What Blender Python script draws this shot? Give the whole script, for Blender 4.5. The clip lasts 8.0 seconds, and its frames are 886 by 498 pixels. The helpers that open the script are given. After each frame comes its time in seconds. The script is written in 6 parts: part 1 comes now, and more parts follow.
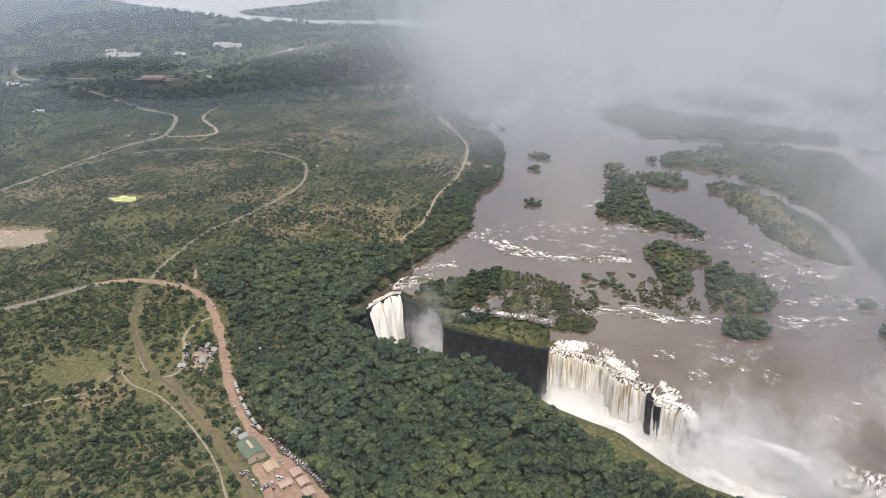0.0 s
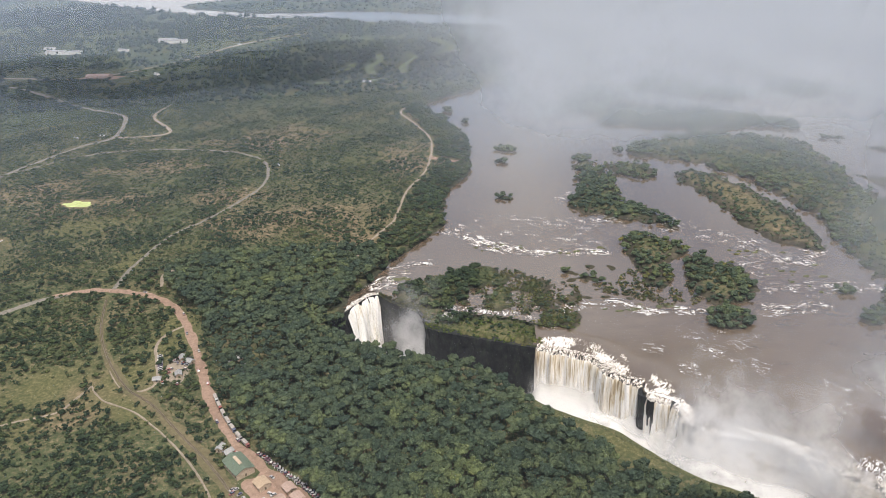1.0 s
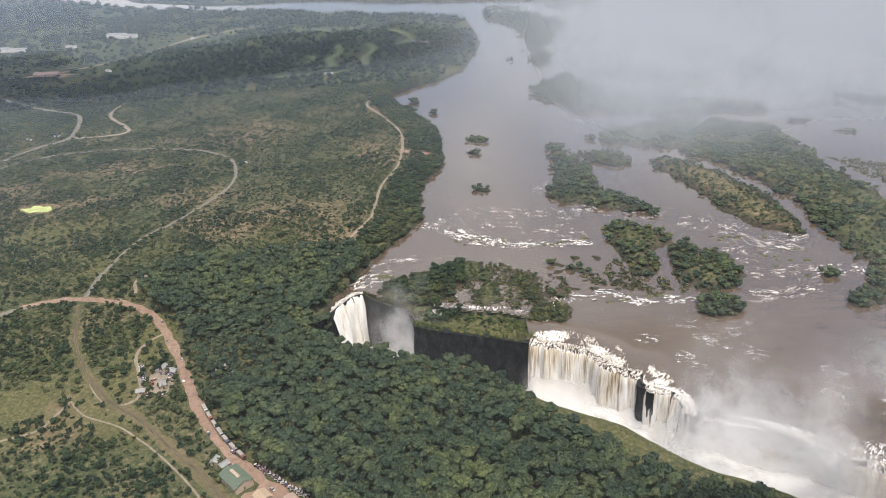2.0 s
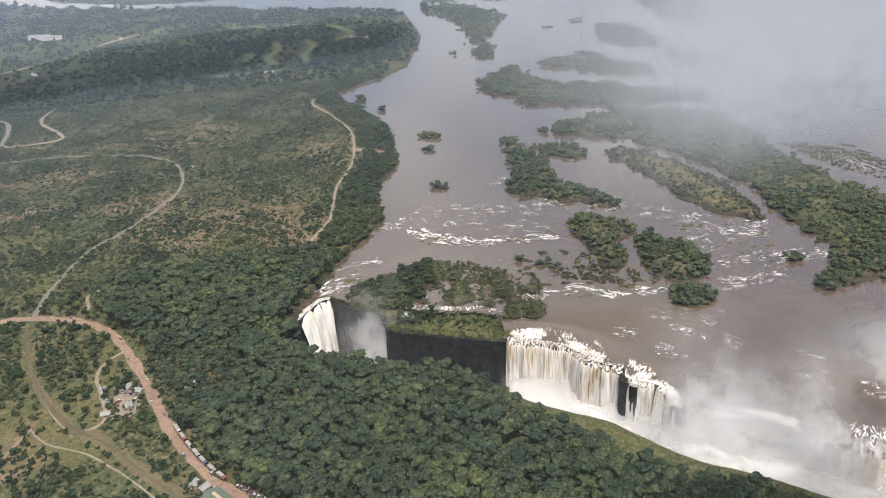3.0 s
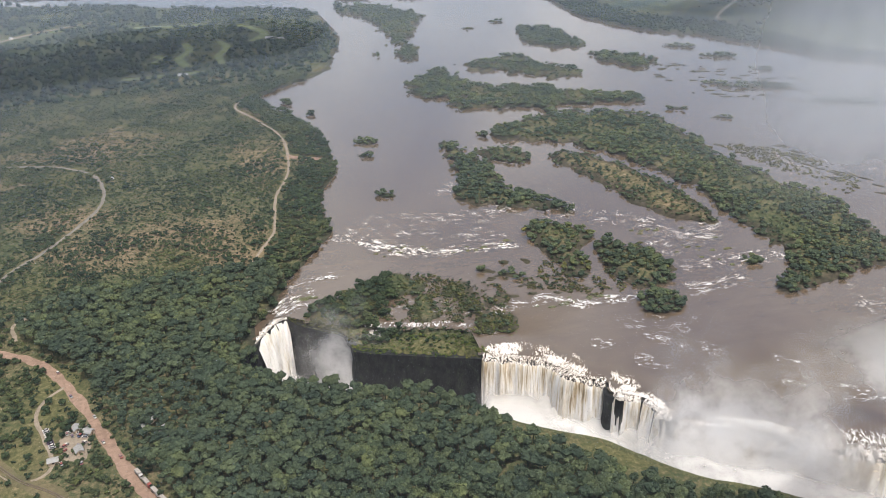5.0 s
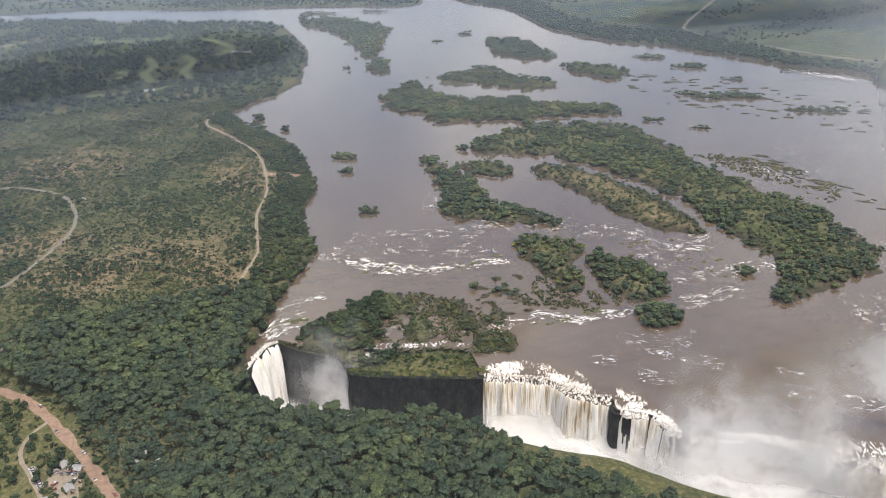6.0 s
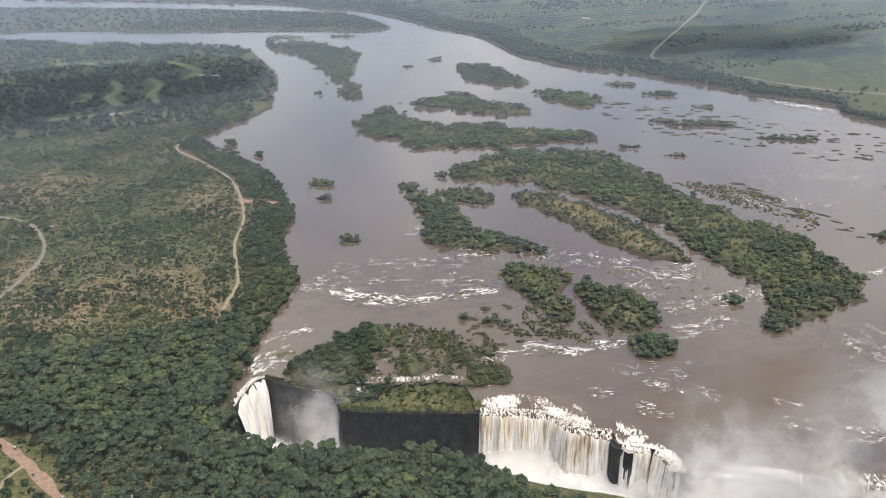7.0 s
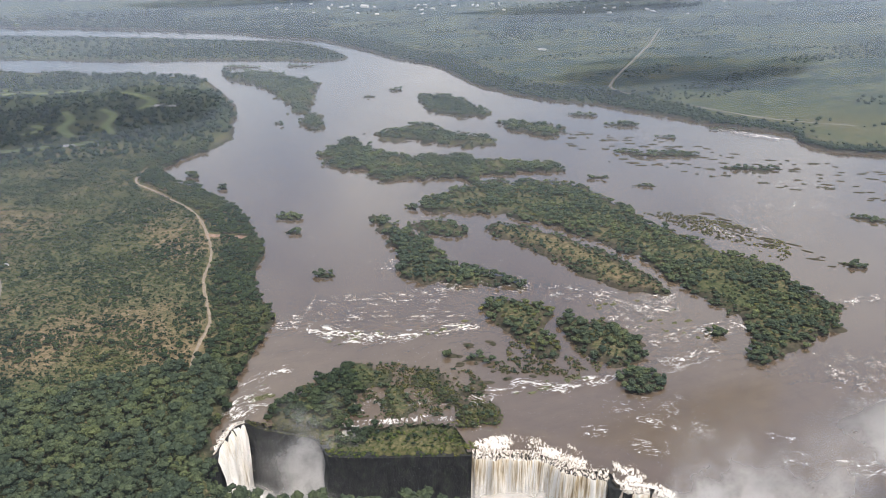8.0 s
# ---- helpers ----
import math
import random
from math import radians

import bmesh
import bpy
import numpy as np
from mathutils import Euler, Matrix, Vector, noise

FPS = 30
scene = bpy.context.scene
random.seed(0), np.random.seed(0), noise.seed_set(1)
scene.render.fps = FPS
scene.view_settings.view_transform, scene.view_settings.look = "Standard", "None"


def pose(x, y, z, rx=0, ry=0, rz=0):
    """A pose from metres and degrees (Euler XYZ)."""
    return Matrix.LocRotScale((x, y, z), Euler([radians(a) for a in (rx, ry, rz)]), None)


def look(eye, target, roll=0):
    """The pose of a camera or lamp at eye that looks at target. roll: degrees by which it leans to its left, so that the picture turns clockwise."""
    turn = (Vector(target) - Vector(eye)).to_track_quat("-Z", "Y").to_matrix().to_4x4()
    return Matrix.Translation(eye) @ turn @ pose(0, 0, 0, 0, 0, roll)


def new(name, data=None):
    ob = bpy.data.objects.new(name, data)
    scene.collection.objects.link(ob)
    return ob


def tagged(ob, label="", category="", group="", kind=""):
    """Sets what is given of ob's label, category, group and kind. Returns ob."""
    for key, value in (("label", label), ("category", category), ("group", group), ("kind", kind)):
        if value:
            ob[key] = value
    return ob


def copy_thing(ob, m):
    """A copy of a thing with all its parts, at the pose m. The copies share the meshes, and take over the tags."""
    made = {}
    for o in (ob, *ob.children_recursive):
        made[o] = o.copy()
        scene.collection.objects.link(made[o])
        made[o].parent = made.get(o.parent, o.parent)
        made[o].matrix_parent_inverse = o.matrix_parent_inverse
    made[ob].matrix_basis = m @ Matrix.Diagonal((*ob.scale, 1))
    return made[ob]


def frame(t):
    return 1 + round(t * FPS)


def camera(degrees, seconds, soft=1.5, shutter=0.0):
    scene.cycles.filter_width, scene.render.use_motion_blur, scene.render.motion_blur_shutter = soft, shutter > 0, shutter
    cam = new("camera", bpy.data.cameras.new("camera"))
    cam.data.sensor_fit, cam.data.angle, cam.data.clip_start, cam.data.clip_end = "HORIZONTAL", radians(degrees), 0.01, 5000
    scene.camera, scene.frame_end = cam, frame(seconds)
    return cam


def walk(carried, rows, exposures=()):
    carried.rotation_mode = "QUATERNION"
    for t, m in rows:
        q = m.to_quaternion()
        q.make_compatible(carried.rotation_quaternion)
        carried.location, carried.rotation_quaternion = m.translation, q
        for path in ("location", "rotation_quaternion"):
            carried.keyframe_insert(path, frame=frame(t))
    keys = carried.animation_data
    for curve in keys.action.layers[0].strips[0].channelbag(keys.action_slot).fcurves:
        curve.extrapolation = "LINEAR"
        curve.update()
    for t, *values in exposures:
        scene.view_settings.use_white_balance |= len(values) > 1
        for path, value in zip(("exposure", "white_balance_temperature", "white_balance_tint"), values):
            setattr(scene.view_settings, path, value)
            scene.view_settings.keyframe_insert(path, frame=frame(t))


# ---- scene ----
cam = camera(55.8, 8.0, soft=0.85)
scene.cycles.transparent_max_bounces = 32  # many thin sheets of spray lie behind one another
PATH = [
    (0, (-0.488, -1.08, 362.943), (-0.7, 0.729, 362.115), -3.9),
    (0.5, (-15.101, 7.014, 363.113), (-15.252, 8.825, 362.28), -3.9),
    (1, (-29.776, 15.112, 363.391), (-29.863, 16.918, 362.537), -4.1),
    (2.5, (-73.55, 39.544, 365.057), (-73.457, 41.329, 364.161), -4.6),
    (3, (-87.989, 49.506, 365.25), (-87.809, 51.278, 364.34), -4.6),
    (3.5, (-101.5, 60.336, 365.172), (-101.236, 62.091, 364.249), -4.0),
    (4, (-113.927, 71.162, 364.904), (-113.597, 72.902, 363.975), -3.4),
    (4.5, (-125.85, 81.689, 364.667), (-125.474, 83.419, 363.737), -2.8),
    (6, (-162.987, 115.887, 364.279), (-162.463, 117.591, 363.373), -2.2),
    (6.5, (-174.248, 127.158, 364.05), (-173.674, 128.855, 363.161), -1.5),
    (7, (-185.14, 139.61, 363.847), (-184.507, 141.302, 362.988), -0.8),
    (7.5, (-195.616, 153.07, 363.602), (-194.921, 154.753, 362.773), -0.1),
    (8, (-206.017, 167.316, 363.467), (-205.257, 168.984, 362.667), 0.2),
]
walk(cam, [(t, look(eye, target, roll)) for t, eye, target, roll in PATH])

# ---- light ----
SUN_TO = Vector((0.13, -0.33, 0.93)).normalized()
world = bpy.data.worlds.new("sky")
scene.world = world
world.use_nodes = True
wn = world.node_tree.nodes
sky = wn.new("ShaderNodeTexSky")
sky.sky_type = "NISHITA"
sky.sun_disc = False
sky.sun_elevation = math.asin(SUN_TO.z)
sky.sun_rotation = math.atan2(SUN_TO.x, SUN_TO.y)
sky.dust_density = 5.0
wl = world.node_tree.links
w_at = wn.new("ShaderNodeTexCoord")
w_puff = wn.new("ShaderNodeTexNoise")
w_puff.inputs["Scale"].default_value, w_puff.inputs["Detail"].default_value = 3.0, 5.0
wl.new(w_at.outputs["Generated"], w_puff.inputs["Vector"])
w_edge = wn.new("ShaderNodeMapRange")
w_edge.inputs["From Min"].default_value, w_edge.inputs["From Max"].default_value, w_edge.inputs["To Max"].default_value = 0.4, 0.64, 0.66
wl.new(w_puff.outputs["Fac"], w_edge.inputs["Value"])
w_mix = wn.new("ShaderNodeMix")
w_mix.data_type = "RGBA"
w_mix.inputs[7].default_value = (6.5, 6.3, 6.0, 1)
wl.new(w_edge.outputs[0], w_mix.inputs[0])
wl.new(sky.outputs[0], w_mix.inputs[6])
wl.new(w_mix.outputs[2], wn["Background"].inputs[0])
wn["Background"].inputs[1].default_value = 0.215
sun_data = bpy.data.lights.new("sun", "SUN")
sun_data.energy = 3.3
sun_data.angle = radians(0.6)
sun_data.color = (1.0, 0.955, 0.9)
sun = new("sun", sun_data)
sun.matrix_world = look(SUN_TO * 100, (0, 0, 0))
scene.view_settings.exposure = -0.21

# ---- plan: banks, rims and roads in metres, z = 0 is the upper river ----
WEST_BANK = [(-2600, 3900), (-1700, 3180), (-1090, 2640), (-830, 2420), (-600, 2285), (-420, 2200), (-165, 2045), (-59, 1987), (32, 1929),
             (55, 1862), (63, 1732), (63, 1625), (37, 1534), (18, 1451), (-27, 1396), (-81, 1354), (-102, 1314), (-70, 1231), (-47, 1164),
             (-38, 1107), (-37, 1040), (-42, 991), (-60, 952), (-69, 914), (-67, 873), (-68, 837), (-86, 812), (-104, 778), (-117, 760),
             (-127, 734), (-138, 708), (-151, 690)]
RIVER_LIP = [(-154, 667), (-144, 683), (-123, 698), (-114, 683), (-90, 667), (-66, 662), (-43, 652), (-5, 641), (13, 628), (12, 598),
             (33, 587), (52, 577), (62, 566), (67, 555), (77, 545), (88, 539), (84, 527), (93, 521), (104, 513), (109, 500), (112, 486), (134, 470), (159, 459), (174, 445),
             (232, 405), (330, 345), (500, 270), (800, 150), (1150, 60)]
EAST_BANK = [(1300, 400), (1100, 800), (876, 975), (821, 1015), (809, 1069), (829, 1112), (755, 1211), (732, 1268), (679, 1355), (661, 1399),
             (602, 1457), (559, 1550), (532, 1642), (537, 1758), (530, 1859), (485, 1949), (455, 2093), (392, 2258), (297, 2345),
             (206, 2458), (-58, 2640), (-332, 2795), (-800, 3090), (-1500, 3600), (-2300, 4300)]
SPIT = [(390, 2003), (369, 2170), (303, 2262), (180, 2352), (-80, 2508), (-348, 2650), (-560, 2715), (-730, 2640), (-880, 2560), (-640, 2370),
        (-480, 2310), (-328, 2282), (-100, 2169), (73, 2108), (223, 2042), (312, 1992)]
FAR_RIM = [(-165, 655), (-154, 667), (-150, 676), (-144, 683.5), (-139, 691.5), (-132, 697), (-123, 697), (-113, 683), (-96, 668), (-80, 656), (-78, 642), (-74, 636), (-49, 623),
           (-7, 606), (12, 598), (33, 587), (52, 577), (62, 566), (67, 555), (77, 545), (88, 539), (84, 527), (93, 521), (104, 513), (109, 500), (112, 486), (134, 470),
           (159, 459), (174, 445), (232, 405), (330, 345), (500, 270), (800, 150), (1150, 60)]
NEAR_RIM = [(-168, 636), (-158, 618), (-128, 595), (-97, 578), (-51, 563), (-14, 536), (6, 510), (29, 492), (54, 475), (68, 458),
            (94, 428), (126, 406), (185, 357), (280, 280), (450, 200), (760, 70), (1100, -30)]
LAWN = [(-76, 636), (-80, 648), (-66, 656), (-43, 648), (-5, 638), (14, 626), (13, 600), (-7, 607), (-49, 624)]

# wooded islands: name, outline, tree cover
ISLANDS = [
    ("long", [(149, 1055), (190, 1081), (214, 1081), (263, 1116), (313, 1098), (373, 1067), (392, 1002), (401, 954), (397, 914), (412, 823),
              (430, 773), (432, 718), (423, 674), (423, 648), (380, 614), (346, 608), (313, 601), (271, 596), (281, 616), (304, 637),
              (317, 665), (316, 702), (311, 730), (314, 760), (313, 805), (307, 848), (295, 897), (282, 922), (262, 952), (235, 986), (190, 1010)], 0.95),
    ("strip", [(203, 945), (220, 964), (248, 957), (271, 916), (284, 892), (296, 846), (302, 803), (303, 760), (302, 737), (281, 741), (256, 761), (246, 786), (234, 828), (220, 885)], 0.95),
    ("middle", [(91, 1036), (129, 1043), (125, 1005), (138, 945), (136, 896), (153, 865), (170, 835), (185, 803), (149, 819), (105, 843),
                (65, 863), (76, 907), (92, 965)], 0.95),
    ("islet", [(131, 1002), (171, 1004), (188, 962), (168, 949), (142, 970)], 0.7),
    ("falls", [(109, 769), (121, 795), (146, 791), (170, 767), (170, 747), (150, 735), (147, 705), (138, 676), (122, 682), (119, 705), (115, 733)], 0.8),
    ("falls", [(166, 733), (185, 742), (187, 724), (208, 712), (213, 677), (205, 655), (184, 645), (162, 650), (154, 680), (159, 708)], 0.95),
    ("islet", [(165, 634), (187, 634), (189, 614), (178, 604), (158, 610)], 1.0),
    ("cataract", [(-65, 715), (-30, 736), (2, 719), (-5, 697), (-31, 691), (-51, 671), (-61, 683)], 0.75),
    ("cataract", [(-18, 696), (2, 690), (-14, 645), (-30, 649)], 0.6),
    ("cataract", [(9, 704), (30, 707), (38, 679), (22, 655), (10, 671)], 0.6),
    ("cataract", [(44, 689), (57, 669), (52, 652), (38, 663)], 0.6),
    ("cataract", [(20, 645), (50, 645), (49, 622), (31, 612), (14, 622)], 0.95),
    ("olive", [(-108, 697), (-83, 713), (-62, 708), (-56, 678), (-64, 664), (-100, 671)], 0.12),
    ("north", [(108, 1314), (171, 1377), (196, 1329), (232, 1259), (293, 1233), (326, 1188), (385, 1162), (408, 1101), (325, 1119),
               (246, 1133), (160, 1161), (146, 1212), (109, 1250)], 0.95),
    ("north", [(219, 1380), (270, 1401), (317, 1419), (344, 1343), (398, 1273), (347, 1249), (286, 1299), (244, 1334)], 0.7),
    ("far", [(94, 1951), (150, 1939), (209, 1888), (251, 1776), (201, 1633), (169, 1557), (142, 1569), (149, 1656), (138, 1786), (109, 1855)], 1.0),
    ("far", [(155, 1543), (181, 1519), (161, 1449), (134, 1453)], 1.0),
    ("far", [(391, 1608), (441, 1576), (460, 1520), (459, 1417), (386, 1433), (364, 1516)], 0.95),
    ("far", [(443, 1375), (506, 1336), (509, 1270), (464, 1265), (435, 1321)], 0.9),
]
SIDE_CHANNEL = [(262, 940), (278, 918), (290, 894), (302, 846), (307, 803), (309, 759), (307, 728)]
# small islets: x, y, length, width, heading
ISLETS = [(593, 1350, 50, 10, 150), (618, 1271, 50, 16, 150), (307, 1625, 18, 22, 90), (13, 1084, 30, 20, 140), (2, 1037, 16, 10, 140),
          (3, 912, 20, 13, 140), (-67, 1288, 26, 12, 110), (-40, 1218, 16, 7, 110), (106, 1504, 22, 10, 100), (581, 1106, 90, 18, 155),
          (647, 1004, 80, 12, 155), (431, 1059, 34, 8, 155), (149, 1991, 80, 14, 150), (264, 1954, 60, 14, 155), (466, 1006, 30, 6, 150),
          (536, 1141, 40, 10, 150), (371, 1658, 30, 14, 150), (638, 1178, 34, 6, 150), (753, 1181, 50, 7, 150), (53, 718, 14, 7, 150),
          (72, 704, 20, 8, 150), (74, 729, 9, 5, 150), (284, 657, 12, 8, 150), (512, 713, 30, 9, 130), (636, 798, 40, 12, 130)]


def spline(points, step, closed=False):
    """A smooth line through the points, with a point every step metres."""
    p = np.array(points, float)
    n = len(p)
    out = []
    for i in range(n if closed else n - 1):
        if closed:
            a, b, c, d = p[i - 1], p[i], p[(i + 1) % n], p[(i + 2) % n]
        else:
            a, b, c, d = p[max(i - 1, 0)], p[i], p[i + 1], p[min(i + 2, n - 1)]
        k = max(1, int(np.linalg.norm(c - b) / step))
        t = np.arange(k)[:, None] / k
        out.append(0.5 * (2 * b + (c - a) * t + (2 * a - 5 * b + 4 * c - d) * t ** 2 + (3 * b - a - 3 * c + d) * t ** 3))
    if not closed:
        out.append(p[-1:])
    return np.vstack(out)


def hash2(i, j, seed):
    h = (i.astype(np.int64) * 374761393 + j.astype(np.int64) * 668265263 + seed * 974634721) & 0x7FFFFFFF
    h = ((h ^ (h >> 13)) * 1274126177) & 0x7FFFFFFF
    return ((h ^ (h >> 16)) & 0xFFFF) / 65535.0


def vnoise(x, y, seed=0):
    """Smooth noise from 0 to 1."""
    i, j = np.floor(x), np.floor(y)
    u, v = x - i, y - j
    u, v = u * u * (3 - 2 * u), v * v * (3 - 2 * v)
    a, b, c, d = hash2(i, j, seed), hash2(i + 1, j, seed), hash2(i, j + 1, seed), hash2(i + 1, j + 1, seed)
    return (a * (1 - u) + b * u) * (1 - v) + (c * (1 - u) + d * u) * v


def fbm(x, y, seed=0):
    return 0.5 * vnoise(x, y, seed) + 0.3 * vnoise(x * 2.1, y * 2.1, seed + 1) + 0.2 * vnoise(x * 4.3, y * 4.3, seed + 2)


def line_distance(line, x, y, reach=1e9):
    """Distance from points to a line, up to reach."""
    out = np.full(x.shape, min(reach, 1e9))
    near = (x > line[:, 0].min() - reach) & (x < line[:, 0].max() + reach) & (y > line[:, 1].min() - reach) & (y < line[:, 1].max() + reach)
    px, py = x[near], y[near]
    best = np.full(px.shape, min(reach, 1e9) ** 2)
    for (ax, ay), (bx, by) in zip(line[:-1], line[1:]):
        dx, dy = bx - ax, by - ay
        t = np.clip(((px - ax) * dx + (py - ay) * dy) / max(dx * dx + dy * dy, 1e-9), 0, 1)
        best = np.minimum(best, (px - ax - t * dx) ** 2 + (py - ay - t * dy) ** 2)
    out[near] = np.sqrt(best)
    return out


def inside(poly, x, y):
    ok = np.zeros(x.shape, bool)
    box = (x > poly[:, 0].min()) & (x < poly[:, 0].max()) & (y > poly[:, 1].min()) & (y < poly[:, 1].max())
    px, py = x[box], y[box]
    hit = np.zeros(px.shape, bool)
    for (ax, ay), (bx, by) in zip(poly, np.roll(poly, -1, 0)):
        if ay != by:
            hit ^= ((ay > py) != (by > py)) & (px < (bx - ax) * (py - ay) / (by - ay) + ax)
    ok[box] = hit
    return ok


def signed(poly, x, y, reach):
    """Distance inside (positive) or outside (negative) an outline, up to reach."""
    d = line_distance(np.vstack([poly, poly[:1]]), x, y, reach)
    return np.where(inside(poly, x, y), d, -d)


lip_line = np.array(RIVER_LIP, float)
RIVER = np.vstack([spline(WEST_BANK, 15), lip_line, spline(EAST_BANK, 15)])
GORGE = np.vstack([np.array(FAR_RIM, float), np.array(NEAR_RIM, float)[::-1]])
LAWN_P = np.array(LAWN, float)


def islet_outline(x, y, length, width, heading):
    a, h = np.arange(14) * 2 * math.pi / 14, radians(heading)
    r = 1 + 0.35 * (vnoise(x + 3 * np.cos(a), y + 3 * np.sin(a), 5) - 0.5)
    u, v = np.cos(a) * r * length / 2, np.sin(a) * r * width / 2
    return np.stack([x + u * math.cos(h) - v * math.sin(h), y + u * math.sin(h) + v * math.cos(h)], 1)


LANDS = [(name, spline(o, 8, True), cover) for name, o, cover in ISLANDS] + [("islet", islet_outline(*i), 0.9) for i in ISLETS]
rng = np.random.default_rng(7)
# shoals of low rock and reed on the wide eastern channel
for k in range(170):
    u, v = rng.random(2)
    cx, cy = 470 + 330 * u, 1240 - 420 * u + 230 * (v - 0.5)
    LANDS.append(("shoal", islet_outline(cx, cy, rng.uniform(4, 20), rng.uniform(2.5, 6), 150 + rng.uniform(-12, 12)), 0.5))
for k in range(26):
    u, v = rng.random(2)
    cx, cy = 445 + 40 * u + 30 * v, 880 - 170 * u + 20 * v
    LANDS.append(("shoal", islet_outline(cx, cy, rng.uniform(5, 22), rng.uniform(2.5, 5), 130 + rng.uniform(-12, 12)), 0.35))
for k in range(16):
    cx, cy = rng.uniform(45, 100), rng.uniform(660, 735)
    LANDS.append(("shoal", islet_outline(cx, cy, rng.uniform(4, 12), rng.uniform(3, 5), 160 + rng.uniform(-25, 25)), 0.8))
SPIT_P = spline(SPIT, 15, True)


def river_depth(x, y):
    """Positive in open water, negative on land, in metres from the bank."""
    wob = (fbm(x / 14, y / 14, 3) - 0.5) * 9 * np.clip((np.hypot(x, y) - 500) / 400, 0.45, 2.0)
    d = signed(RIVER, x, y, 60) + np.where(line_distance(lip_line, x, y, 40) > 25, wob, 0)
    d = np.minimum(d, -signed(SPIT_P, x, y, 40) + wob)
    frayed = (fbm(x / 15, y / 15, 8) - 0.44) * 46 * np.clip((np.hypot(x, y) - 300) / 700, 0.6, 1.5)
    for name, poly, cover in LANDS:
        d = np.minimum(d, -signed(poly, x, y, 30) + (wob * 0.25 if name in ("islet", "shoal") else (wob * 0.5 if name == "olive" else (frayed * 0.5 if name in ("strip", "falls") else frayed))))
    side = line_distance(np.array(SIDE_CHANNEL, float), x, y, 30)
    return np.where(side < 25, np.maximum(d, 4.0 + wob * 0.3 - side), d)


def gorge_depth(x, y):
    return signed(GORGE, x, y, 60)


def surface(x, y, d, g):
    """The height of the ground; the bed under the water, the floor in the gorge. d, g: how deep in the river and in the gorge."""
    land = np.clip(-d * 0.35, 0, 3.0) + (fbm(x / 60, y / 60, 11) - 0.5) * 2.0 * np.clip(-d / 10, 0, 1)
    z = np.where(d > 0, -np.clip(d * 0.4, 0, 3), np.maximum(land, 0.02 - d * 0.06))
    z = np.where((d > 0) & (line_distance(lip_line, x, y, 30) < 20), -4.6, z)
    z = np.where((d > -3) & (line_distance(lip_line[9:], x, y, 12) < 6), -4.6, z)
    lawn = signed(LAWN_P, x, y, 20)
    z = np.where(lawn > -1, -4.5 + (fbm(x / 9, y / 9, 4) - 0.5) * 2, z)
    floor = -86 + (fbm(x / 12, y / 12, 21) - 0.5) * 10
    return np.where(g > 0, np.maximum(z - 45 * g, floor), z)


# ---- materials ----
def material(name, rough=0.9, spec=0.25):
    m = bpy.data.materials.new(name)
    m.use_nodes = True
    b = m.node_tree.nodes["Principled BSDF"]
    b.inputs["Roughness"].default_value = rough
    b.inputs["Specular IOR Level"].default_value = spec
    return m, m.node_tree.nodes, m.node_tree.links, b


def add(nodes, kind, **values):
    n = nodes.new("ShaderNode" + kind)
    for k, v in values.items():
        n.inputs[k.replace("_", " ")].default_value = v
    return n


def place_of(nodes, links, scale=(1, 1, 1)):
    g = nodes.new("ShaderNodeNewGeometry")
    mp = nodes.new("ShaderNodeMapping")
    mp.inputs["Scale"].default_value = scale
    links.new(g.outputs["Position"], mp.inputs["Vector"])
    return mp.outputs[0]


def noise_node(nodes, links, scale, detail=4, rough=0.6, vec=None):
    n = add(nodes, "TexNoise", Scale=scale, Detail=detail, Roughness=rough)
    links.new(vec or place_of(nodes, links), n.inputs["Vector"])
    return n.outputs["Fac"]


def ramp(nodes, links, fac, *stops):
    r = nodes.new("ShaderNodeValToRGB")
    e = r.color_ramp.elements
    while len(e) < len(stops):
        e.new(0.5)
    for el, (p, c) in zip(e, stops):
        el.position = p
        el.color = (*c, 1) if len(c) == 3 else c
    links.new(fac, r.inputs[0])
    return r.outputs[0]


def mix(nodes, links, fac, a, b, mode="MIX"):
    m = nodes.new("ShaderNodeMix")
    m.data_type, m.blend_type = "RGBA", mode
    for k, v in ((0, fac), (6, a), (7, b)):
        if hasattr(v, "links"):
            links.new(v, m.inputs[k])
        else:
            m.inputs[k].default_value = v if k == 0 else (*v, 1)
    return m.outputs[2]


def math_node(nodes, links, op, a, b=0.5, c=0.0):
    m = nodes.new("ShaderNodeMath")
    m.operation = op
    for k, v in enumerate((a, b, c)):
        if hasattr(v, "links"):
            links.new(v, m.inputs[k])
        else:
            m.inputs[k].default_value = v
    return m.outputs[0]


def bump(nodes, links, bsdf, height, strength, distance):
    b = add(nodes, "Bump", Strength=strength, Distance=distance)
    links.new(height, b.inputs["Height"])
    links.new(b.outputs[0], bsdf.inputs["Normal"])


